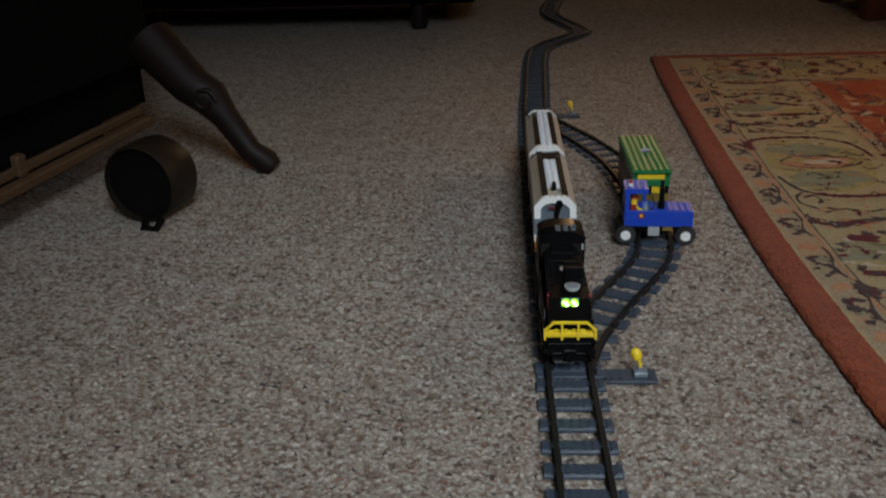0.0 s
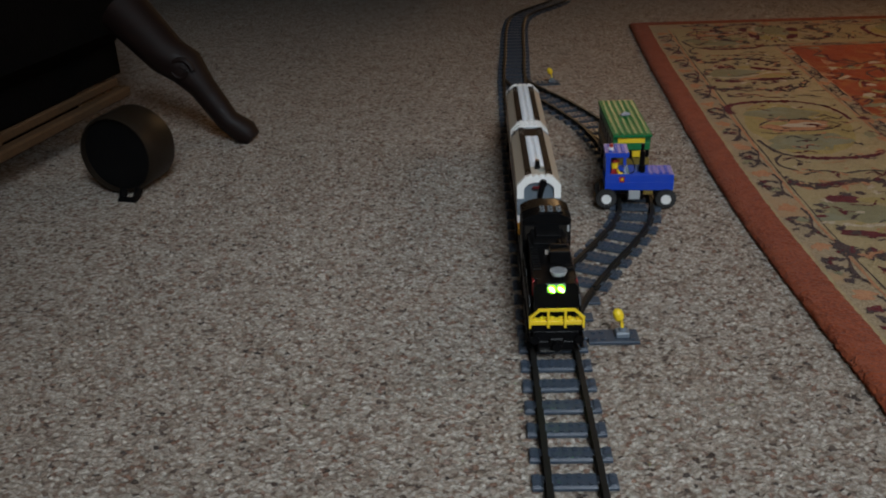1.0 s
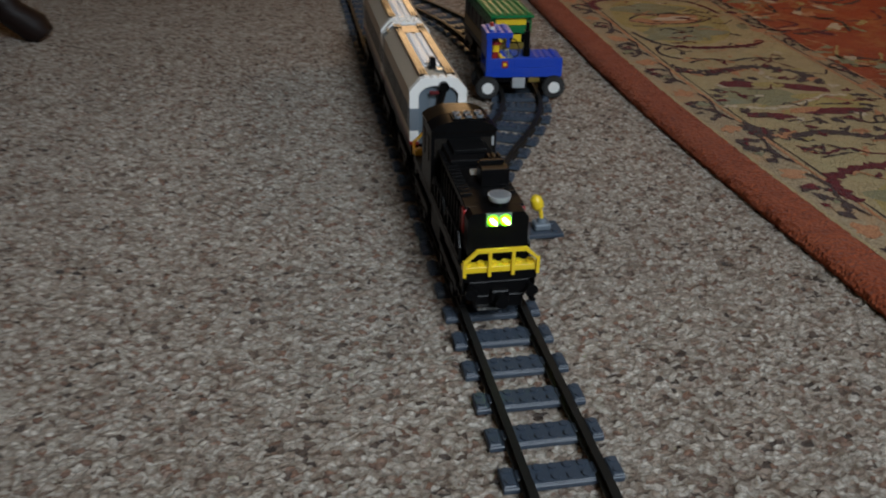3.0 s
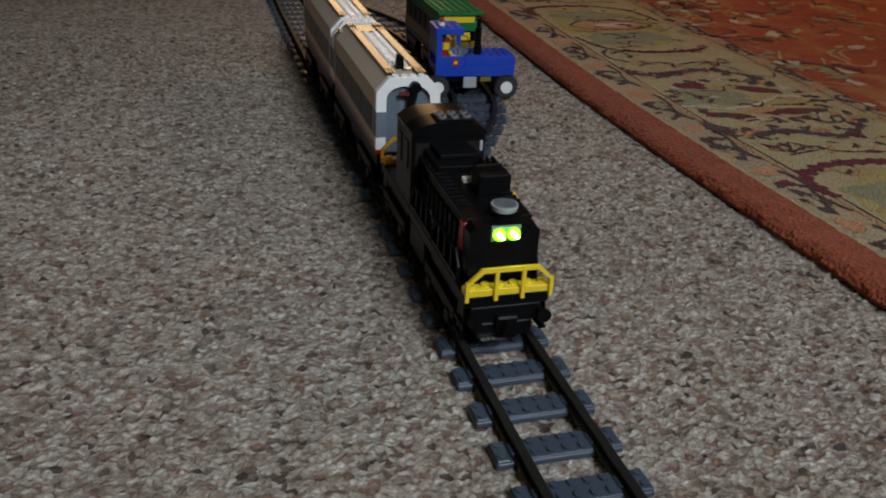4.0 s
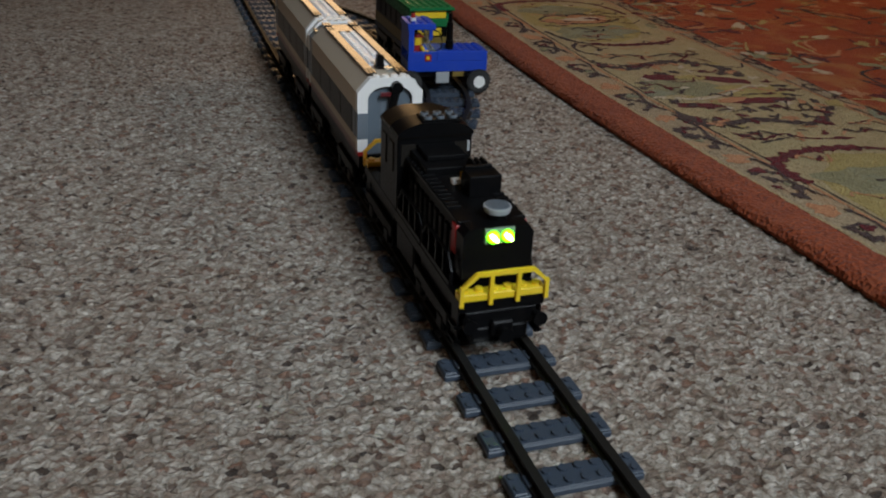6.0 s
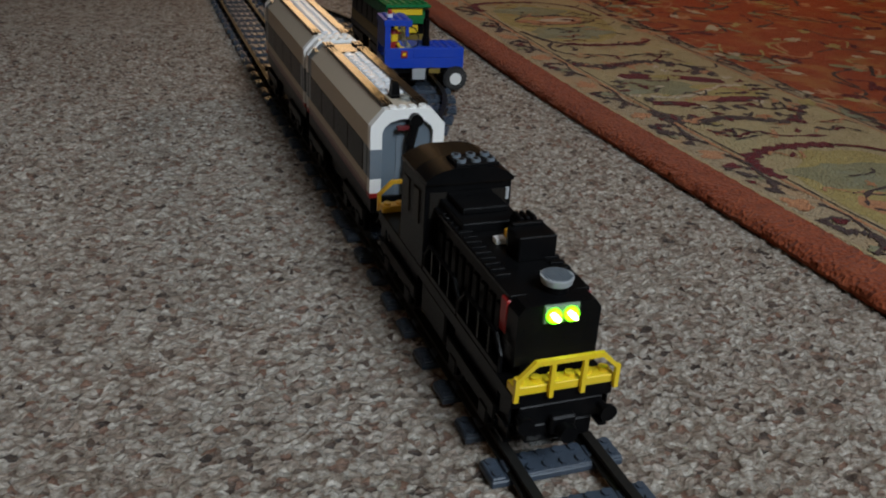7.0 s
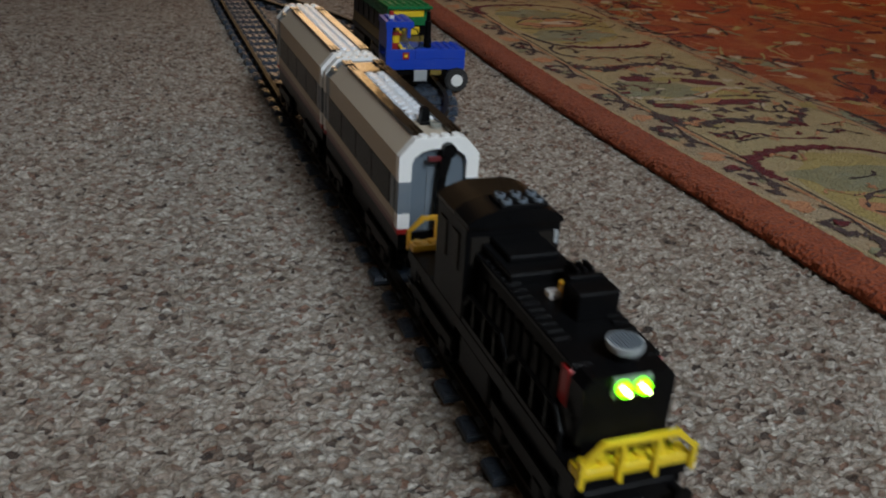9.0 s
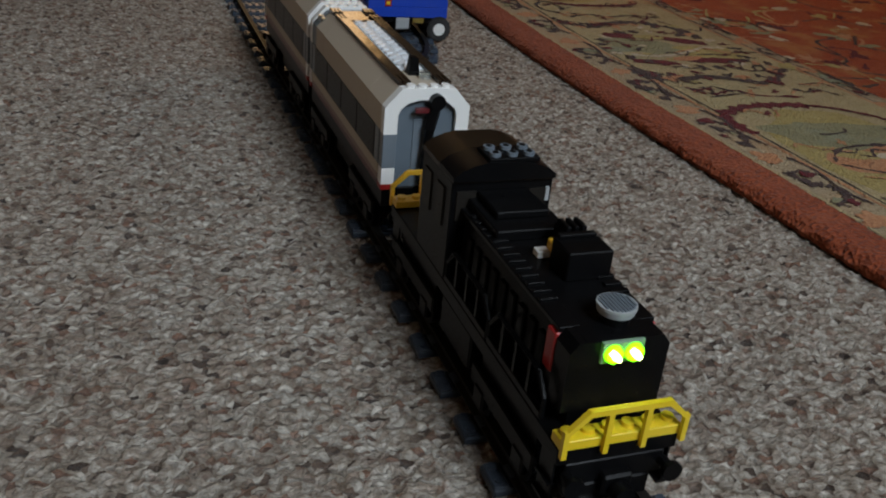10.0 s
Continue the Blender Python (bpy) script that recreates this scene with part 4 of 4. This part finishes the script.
        part("clear_stud", bm, CLEAR, co)
    if first:
        bm = B()
        add_box(bm, -0.0078, 0.0078, 0.148, 0.174, 0.0972, 0.0984, 0.0003)
        part("hatch", bm, ROOFTILE, co)
    # ends
    for y0, y1, face in ((0.0, 0.0062, 0), (L - 0.0062, L, 1)):
        arch_in = [(0.0165, 0.0730), (0.0165, 0.0835), (0.0150, 0.0870), (0.0110, 0.0902), (0.0050, 0.0918), (-0.0050, 0.0918), (-0.0110, 0.0902), (-0.0150, 0.0870), (-0.0165, 0.0835), (-0.0165, 0.0730)]
        bm = B()
        outer = coach_bow()
        # arch built as left, middle and right pieces
        add_prism(bm, outer[:3] + [(-0.0110, 0.0982)] + arch_in[6:], y0, y1)
        add_prism(bm, [(-0.0110, 0.0982), (0.0110, 0.0982)] + arch_in[3:7], y0, y1)
        add_prism(bm, [(0.0110, 0.0982)] + outer[3:] + arch_in[:4], y0, y1)
        bmesh.ops.remove_doubles(bm, verts=bm.verts, dist=1e-6)
        add_studs(bm, grid(4, 0.0065), ((y0 + y1) / 2,), 0.0982, 0.0024, 0.0017, 12)
        part("end_arch", bm, WHITE, co, "clean white end arch")
        for x in (-0.02025, 0.02025):
            for z0, z1, mat, nm in ((0.0535, 0.0730, SLATE, "end_post"), (0.0440, 0.0535, WHITE, "end_block"), (0.0408, 0.0440, RED, "end_stripe")):
                bm = B()
                add_box(bm, x - 0.00375, x + 0.00375, y0, y1, z0, z1, 0.0002)
                part(nm, bm, mat, co)
        inner = 0.0035 if face == 0 else L - 0.0065
        bm = B()
        add_prism(bm, [(0.0164, 0.0410)] + arch_in[1:-1] + [(-0.0164, 0.0410)], inner, inner + 0.003)
        part("end_wall", bm, ENDBLUE, co, "blue-grey recessed end wall")
        bm = B()
        out = inner - 0.0006 if face == 0 else inner + 0.003
        add_box(bm, -0.0065, 0.0065, out, out + 0.0006, 0.0410, 0.0800)
        part("gangway_door", bm, SLATE, co)
    if first:
        bm = B()
        add_tube(bm, [(0.0, -0.001, 0.0440), (0.0005, -0.002, 0.0600), (0.001, -0.002, 0.0760), (0.0035, -0.001, 0.0880), (0.0045, 0.0, 0.0930)], [0.003, 0.003, 0.003, 0.0034, 0.0028], 10)
        add_cyl(bm, (0.0042, -0.001, 0.0915), 0.0042, 0.007, "y", 14)
        part("signal_arm", bm, BLACK, co, "black end arm")
        bm = B()
        add_box(bm, -0.0075, 0.0015, -0.0022, 0.0005, 0.0850, 0.0878, 0.0003)
        part("red_tail_plate", bm, MAROONPLASTIC, co, "dark red plate")
    return co


locomotive = build_locomotive()
coach_a, coach_b = build_coach(True), build_coach(False)

# ---- the blue truck and its driver, the green wagon ----


def toy_wheel(parent, x, y, r, width, sign):
    bm = B()
    add_cyl(bm, (0, 0, 0), r, width, "y", 22)
    bmesh.ops.bevel(bm, geom=[e for e in bm.edges if abs(e.verts[0].co.y - e.verts[1].co.y) < 1e-6], offset=width * 0.18, segments=2, affect="EDGES")
    tyre = part("tyre", bm, RUBBER, None)
    w = new("wheel")
    w.parent = parent
    w.matrix_basis = pose(x, y, r)
    tyre.parent = w
    bm = B()
    add_cyl(bm, (0, sign * (width / 2 + 0.0002), 0), r * 0.50, 0.0012, "y", 20)
    add_cyl(bm, (0, sign * (width / 2 + 0.0010), 0), r * 0.22, 0.0012, "y", 12)
    part("rim", bm, WHITE, w, "white wheel rim")
    for k in range(18):
        a = 2 * math.pi * k / 18
        bm = B()
        add_box(bm, -0.0008, 0.0008, -width * 0.42, width * 0.42, r - 0.0006, r + 0.0005)
        tread = part("tread", bm, RUBBER, w)
        tread.matrix_basis = pose(0, 0, 0, 0, math.degrees(a), 0)
    return w


TRUCK_PLACE = pose(0.0864, 0.3857, 0.003, 0, 0, -4.0)


def build_truck():
    """Stands across the siding, its side towards the room's near end; x along its length."""
    tr = thing("toy_truck", "blue toy brick truck with black exhaust, standing across the siding", "toy truck", m=TRUCK_PLACE)
    W = 0.037
    bm = B()
    add_box(bm, 0.001, 0.088, 0.003, W - 0.003, 0.0175, 0.0235, 0.0004)
    add_box(bm, 0.034, 0.052, 0.0, W, 0.0105, 0.0235, 0.0006)
    part("chassis", bm, BLACK, tr)
    bm = B()
    add_box(bm, 0.036, 0.050, -0.0008, 0.006, 0.0115, 0.0232, 0.0004)
    part("fuel_tank", bm, GREY, tr, "grey fuel tank")
    for x in (0.0085, 0.0820):
        for y, s in ((0.001, -1), (W - 0.001, 1)):
            toy_wheel(tr, x, y, 0.0125, 0.009, s)
    bm = B()
    add_box(bm, 0.006, 0.0905, 0.0, W, 0.0235, 0.0340, 0.0004)
    add_box(bm, 0.006, 0.0365, 0.0, 0.004, 0.0340, 0.0440, 0.0003)
    add_box(bm, 0.006, 0.0365, W - 0.004, W, 0.0340, 0.0440, 0.0003)
    part("body", bm, BLUE, tr, "bright blue lower body")
    bm = B()
    add_box(bm, 0.0365, 0.0905, 0.0, W, 0.0340, 0.0440, 0.0006)
    add_prism(bm, ((0.0365, 0.044), (0.0895, 0.0435), (0.0895, 0.0441), (0.0365, 0.0450)), 0.002, W - 0.002)
    hood = part("hood", bm, BLUE, tr, "blue studded hood")
    bm = B()
    add_studs(bm, [0.0590 + 0.008 * k for k in range(4)], grid(4, 0.008, W / 2), 0.0440, 0.0024, 0.0017, 10)
    part("hood_studs", bm, BLUE, hood)
    bm = B()
    add_box(bm, 0.0906, 0.0919, 0.004, W - 0.004, 0.0245, 0.0420, 0.0003)
    part("grille", bm, GREY, tr, "grey radiator grille")
    for y in (0.004, W - 0.004):
        bm = B()
        add_cyl(bm, (0.0913, y, 0.0385), 0.003, 0.002, "x", 14)
        part("headlamp", bm, OCHRE, tr, "amber headlamp")
    # cab: back wall, posts and roof
    bm = B()
    add_box(bm, 0.006, 0.0120, 0.0, W, 0.0440, 0.0680, 0.0004)
    for y in (0.0, W - 0.003):
        add_box(bm, 0.0275, 0.0310, y, y + 0.003, 0.0560, 0.0670, 0.0003)
    add_box(bm, 0.0050, 0.0340, -0.0005, W + 0.0005, 0.0665, 0.0725, 0.0004)
    cab = part("cab", bm, BLUE, tr, "blue open-sided cab")
    bm = B()
    add_studs(bm, grid(3, 0.008, 0.0195), grid(4, 0.008, W / 2), 0.0725, 0.0024, 0.0017, 10)
    part("roof_studs", bm, BLUE, cab)
    bm = B()
    add_cyl(bm, (0.0125, 0.010, 0.0750), 0.0030, 0.0050, "z", 12)
    part("beacon_base", bm, STUDWHITE, tr, "pale beacon base")
    bm = B()
    add_cyl(bm, (0.0125, 0.010, 0.0792), 0.0027, 0.0045, "z", 12, 0.002)
    part("beacon", bm, RED, tr, "small red roof beacon")
    bm = B()
    add_prism(bm, ((0.0290, 0.0440), (0.0300, 0.0440), (0.0300, 0.0660), (0.0290, 0.0660)), 0.003, W - 0.003)
    add_box(bm, 0.030, 0.036, 0.003, W - 0.003, 0.0440, 0.0448)
    pane = part("windscreen", bm, CLEAR, tr, "clear windscreen")
    pane.visible_shadow = False
    bm = B()
    add_box(bm, 0.0235, 0.0300, -0.0006, 0.0, 0.0345, 0.0415)
    part("door_badge", bm, RED, tr, "small red and yellow door badge")
    bm = B()
    add_box(bm, 0.0250, 0.0285, -0.0009, -0.0006, 0.0365, 0.0395)
    part("badge_mark", bm, YELLOW, tr)
    bm = B()
    add_cyl(bm, (0.0515, 0.010, 0.0490), 0.0042, 0.010, "z", 16)
    add_cyl(bm, (0.0515, 0.010, 0.0620), 0.0034, 0.020, "z", 16)
    add_cyl(bm, (0.0515, 0.010, 0.0745), 0.0022, 0.014, "z", 12)
    part("exhaust_pipe", bm, BLACK, tr, "tall black exhaust pipe")
    bm = B()
    add_tube(bm, [(0.031, 0.004, 0.066), (0.038, 0.003, 0.064), (0.042, 0.003, 0.055), (0.041, 0.003, 0.047), (0.036, 0.003, 0.0445)], 0.0007, 6)
    part("mirror_bar", bm, BLACK, tr)
    bm = B()
    add_box(bm, 0.0125, 0.030, 0.006, W - 0.006, 0.034, 0.038, 0.0004)
    part("seat", bm, BLACK, tr)
    bm = B()
    add_box(bm, 0.054, 0.066, 0.001, 0.012, 0.0175, 0.0230, 0.0004)
    part("step_box", bm, OCHRE, tr, "amber step box")
    # driver figure: one plain shape
    bm = B()
    add_prism(bm, ((-0.0045, 0.0), (0.0045, 0.0), (0.0035, 0.011), (-0.0035, 0.011)), -0.004, 0.004)
    add_cyl(bm, (0, 0, 0.0150), 0.0042, 0.0078, "z", 14)
    add_tube(bm, [(0.003, -0.0055, 0.010), (0.006, -0.006, 0.005), (0.010, -0.005, 0.004)], 0.0018, 8)
    for f in bm.faces:
        f.material_index = 1 if f.calc_center_median().z < 0.0105 and abs(f.calc_center_median().y) < 0.0041 else 0
    lower = len(bm.faces)
    add_cyl(bm, (0, 0, 0.0206), 0.0047, 0.0036, "z", 14, 0.0038)
    add_box(bm, 0.0, 0.0065, -0.0035, 0.0035, 0.0188, 0.0198)
    bm.faces.ensure_lookup_table()
    for f in bm.faces[lower:]:
        f.material_index = 1
    fig = part("toy_figure", bm, YELLOW)
    fig.data.materials.append(RED)
    fig.matrix_basis = TRUCK_PLACE @ pose(0.0180, 0.013, 0.0382)
    tagged(fig, "small yellow and red toy driver figure seated in the truck cab", "toy figure")


def build_green_wagon():
    """On the siding behind the truck; origin under its near end, length along +y."""
    wg = thing("toy_goods_wagon", "green toy brick wagon with studded roof and yellow end windows", "toy train", m=pose(0.1335, 0.441, 0, 0, 0, -0.8))
    L = 0.160
    bm = B()
    add_box(bm, -0.024, 0.024, 0.0, L, 0.0300, 0.0360, 0.0004)
    part("underframe", bm, BLACK, wg)
    for y0 in (0.012, L - 0.066):
        bogie(wg, y0, y0 + 0.054)
    bm = B()
    add_box(bm, -0.0238, 0.0238, 0.003, L - 0.003, 0.0360, 0.0480, 0.0003)
    part("lower_wall", bm, OCHRE, wg, "ochre yellow lower wall")
    bm = B()
    add_box(bm, -0.0232, 0.0232, 0.004, L - 0.004, 0.0480, 0.0700)
    part("inner_body", bm, BLACK, wg)
    for x in (-0.0236, 0.0236):
        for k in range(6):
            bm = B()
            y0 = 0.010 + k * 0.0240
            add_box(bm, x - 0.0006, x + 0.0006, y0, y0 + 0.020, 0.0500, 0.0660, 0.0003)
            part("side_window", bm, DARKGLASS, wg)
    bm = B()
    add_box(bm, -0.0240, 0.0240, 0.0028, L - 0.0028, 0.0668, 0.0772, 0.0003)
    part("upper_wall", bm, GREEN, wg, "dark green upper wall")
    for y in (0.0, L - 0.003):
        bm = B()
        add_box(bm, -0.0180, 0.0165, y, y + 0.0028, 0.0690, 0.0768, 0.0003)
        part("end_fascia", bm, YELLOW, wg, "yellow end fascia")
        bm = B()
        add_box(bm, -0.0230, 0.0230, y - 0.001, y + 0.0030, 0.0600, 0.0688, 0.0003)
        part("end_band", bm, GREEN, wg)
        for x in (-0.0085, 0.0065):
            bm = B()
            add_box(bm, x - 0.0055, x + 0.0055, y, y + 0.0030, 0.0500, 0.0580, 0.0003)
            part("end_window", bm, YELLOW, wg, "yellow end window frame")
    bm = B()
    add_box(bm, -0.0252, 0.0252, -0.003, L + 0.003, 0.0772, 0.0804, 0.0004)
    roof = part("roof", bm, GREENROOF, wg, "green studded roof")
    studs = None
    for k in range(6):
        for i in range(20):
            if studs is None:
                bm = B()
                add_cyl(bm, (0, 0, 0), 0.0024, 0.0018, "z", 10)
                studs = part("stud", bm, GREEN, roof)
                studs.matrix_basis = pose(-0.020, 0.004, 0.0812)
            else:
                share(studs, pose(-0.020 + 0.008 * k, 0.004 + 0.008 * i, 0.0812), roof)
    bm = B()
    add_tube(bm, [(-0.004, 0.082, 0.0825), (0.002, 0.084, 0.0842), (0.009, 0.082, 0.0832)], [0.002, 0.0028, 0.0018], 8)
    add_box(bm, -0.003, 0.005, 0.078, 0.088, 0.0822, 0.0836)
    part("roof_hatch", bm, SLATE, roof, "dark roof hatch")


build_truck()
build_green_wagon()

# ---- furniture at the room's edge ----


def build_armchair():
    ch = thing("armchair", "dark upholstered armchair with splayed mahogany leg and wooden base rail", "armchair", m=pose(-0.640, 0.880, 0, 0, 0, -9.4))
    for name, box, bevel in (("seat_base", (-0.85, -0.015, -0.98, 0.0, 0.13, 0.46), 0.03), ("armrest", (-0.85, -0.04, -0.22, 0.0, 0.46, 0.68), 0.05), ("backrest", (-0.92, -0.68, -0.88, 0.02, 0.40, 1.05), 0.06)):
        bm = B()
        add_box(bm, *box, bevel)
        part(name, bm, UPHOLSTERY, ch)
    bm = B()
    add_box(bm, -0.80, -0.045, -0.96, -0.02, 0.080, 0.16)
    # near-black block to the floor, added in place of shade under the chair
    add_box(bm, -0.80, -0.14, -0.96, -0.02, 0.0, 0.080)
    part("dust_cover_shade_fill", bm, UPHOLSTERY, ch)
    bm = B()
    add_box(bm, -0.030, -0.010, -0.96, -0.055, 0.050, 0.066, 0.003)
    add_box(bm, -0.042, -0.032, -0.96, -0.055, 0.066, 0.080, 0.002)
    part("base_rail", bm, OAK, ch, "brown wooden base rail")
    bm = B()
    add_box(bm, -0.036, -0.022, -0.405, -0.385, 0.066, 0.098, 0.003)
    part("rail_peg", bm, OAK, ch, "short wooden peg")
    undo = ch.matrix_basis.inverted()
    for foot, knee, hip, top in (((-0.436, 0.703, 0.016), (-0.499, 0.712, 0.090), (-0.550, 0.724, 0.138), (-0.622, 0.760, 0.205)),
                                 ((-1.66, 0.900, 0.012), (-1.60, 0.910, 0.085), (-1.53, 0.930, 0.155), (-1.44, 0.95, 0.24)),
                                 ((-1.55, 0.20, 0.012), (-1.55, 0.22, 0.085), (-1.54, 0.25, 0.155), (-1.52, 0.30, 0.24))):
        f, k, h, t = (undo @ Vector(p) for p in (foot, knee, hip, top))
        bm = B()
        pts = [f + Vector((0.010, 0, -0.010)), f, f.lerp(k, 0.35) + Vector((-0.006, 0, -0.006)), k, k.lerp(h, 0.5) + Vector((0.004, 0, 0.006)), h, t]
        add_tube(bm, [tuple(p) for p in pts], [0.015, 0.021, 0.019, 0.022, 0.031, 0.033, 0.040], 16)
        leg = part("leg", bm, MAHOGANY, ch, "splayed carved mahogany leg")
        # carved scroll at the knee
        bm = B()
        c = k.lerp(h, 0.45) + Vector((0.004, -0.024, 0.010))
        add_tube(bm, [tuple(c + Vector((0.020 * (1 - q / 20) * math.cos(q * 0.55), -0.002, 0.020 * (1 - q / 20) * math.sin(q * 0.55)))) for q in range(16)], 0.0045, 6)
        part("carving", bm, MAHOGANY, leg)


def build_can_light():
    """A can-shaped spotlight lying under the chair, its dark mouth towards the room."""
    can = thing("spotlight", "dark metal can spotlight lying on the carpet", "spotlight", m=pose(-0.562, 0.480, 0.056, 0, 0, -14))
    n = 36
    bm = B()
    rings = []
    for y, r in ((0.0, 0.054), (0.004, 0.056), (0.060, 0.056), (0.073, 0.048), (0.076, 0.0), (0.070, 0.0), (0.066, 0.044), (0.054, 0.051), (0.006, 0.051), (0.0, 0.052)):
        rings.append([bm.verts.new((max(r, 0.0004) * math.cos(2 * math.pi * k / n), y, max(r, 0.0004) * math.sin(2 * math.pi * k / n))) for k in range(n)])
    rings.append(rings[0])
    for a, b in zip(rings, rings[1:]):
        for k in range(n):
            bm.faces.new((a[k], a[(k + 1) % n], b[(k + 1) % n], b[k]))
    bmesh.ops.recalc_face_normals(bm, faces=bm.faces)
    part("can", bm, BRASS, can, "brownish metal can")
    bm = B()
    add_cyl(bm, (0, 0.010, 0), 0.0508, 0.004, "y", 32)
    part("mouth", bm, BLACK, can, "black mouth")
    bm = B()
    add_tube(bm, [(0.012, -0.010, -0.046), (0.014, -0.022, -0.0545), (0.034, -0.022, -0.0545), (0.034, -0.008, -0.044)], 0.006, 8)
    part("bracket", bm, BLACK, can, "black clip bracket")


def build_far_furniture():
    so = thing("sofa", "dark sofa with turned wooden feet standing by the far wall", "sofa")
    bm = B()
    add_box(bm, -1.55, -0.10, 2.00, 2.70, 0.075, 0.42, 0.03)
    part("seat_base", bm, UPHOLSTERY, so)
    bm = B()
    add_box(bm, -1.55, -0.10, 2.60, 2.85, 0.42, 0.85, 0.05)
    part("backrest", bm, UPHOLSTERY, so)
    for x, y in ((-1.46, 2.06), (-0.293, 2.06), (-1.46, 2.66), (-0.18, 2.66)):
        bm = B()
        add_tube(bm, [(x, y, 0.0), (x, y, 0.02), (x, y, 0.05), (x, y, 0.10)], [0.022, 0.028, 0.020, 0.028], 14)
        part("foot", bm, MAHOGANY, so, "turned mahogany foot")
    ta = thing("side_table", "reddish brown wooden side table with square legs", "side table")
    bm = B()
    add_box(bm, 0.98, 1.50, 2.00, 2.45, 0.50, 0.54, 0.006)
    part("tabletop", bm, CHERRY, ta)
    for x in (1.02, 1.46):
        for y in (2.04, 2.41):
            bm = B()
            add_box(bm, x - 0.03, x + 0.03, y - 0.03, y + 0.03, 0.0, 0.50, 0.004)
            part("leg", bm, CHERRY, ta)
    bm = B()
    add_box(bm, 1.05, 1.43, 2.02, 2.43, 0.020, 0.075, 0.004)
    part("plinth", bm, CHERRY, ta)


CHERRY = wood("cherry_wood", (0.07, 0.02, 0.012), (0.17, 0.05, 0.025))
build_armchair()
build_can_light()
build_far_furniture()


# ---- what moves ----
TRAIN = [
    (0.0, 0.067), (0.5, 0.038), (1.0, 0.018), (1.5, -0.002), (2.0, -0.021), (2.5, -0.044), (2.7, -0.055), (3.25, -0.075), (3.8, -0.092), (4.0, -0.098), (4.5, -0.100),
    (5.0, -0.086), (5.5, -0.078), (5.7, -0.086), (6.25, -0.146), (6.8, -0.204), (7.0, -0.211), (7.5, -0.211), (8.0, -0.212), (8.5, -0.217), (8.75, -0.240), (9.0, -0.268), (9.2, -0.306), (9.5, -0.306), (10.0, -0.307),
]


def on_line(front, back_to, length):
    """The pose of a vehicle whose front end lies at y = front on the main line."""
    a, b = main_line(front + back_to), main_line(front + back_to + length)
    return pose(a, front + back_to, 0, 0, 0, -math.degrees(math.atan2(b - a, length)))


def motions():
    for vehicle, back_to, length in ((locomotive, 0.0, 0.206), (coach_a, 0.228, 0.193), (coach_b, 0.429, 0.193)):
        walk(vehicle, [(t, on_line(y, back_to, length)) for t, y in TRAIN])


motions()
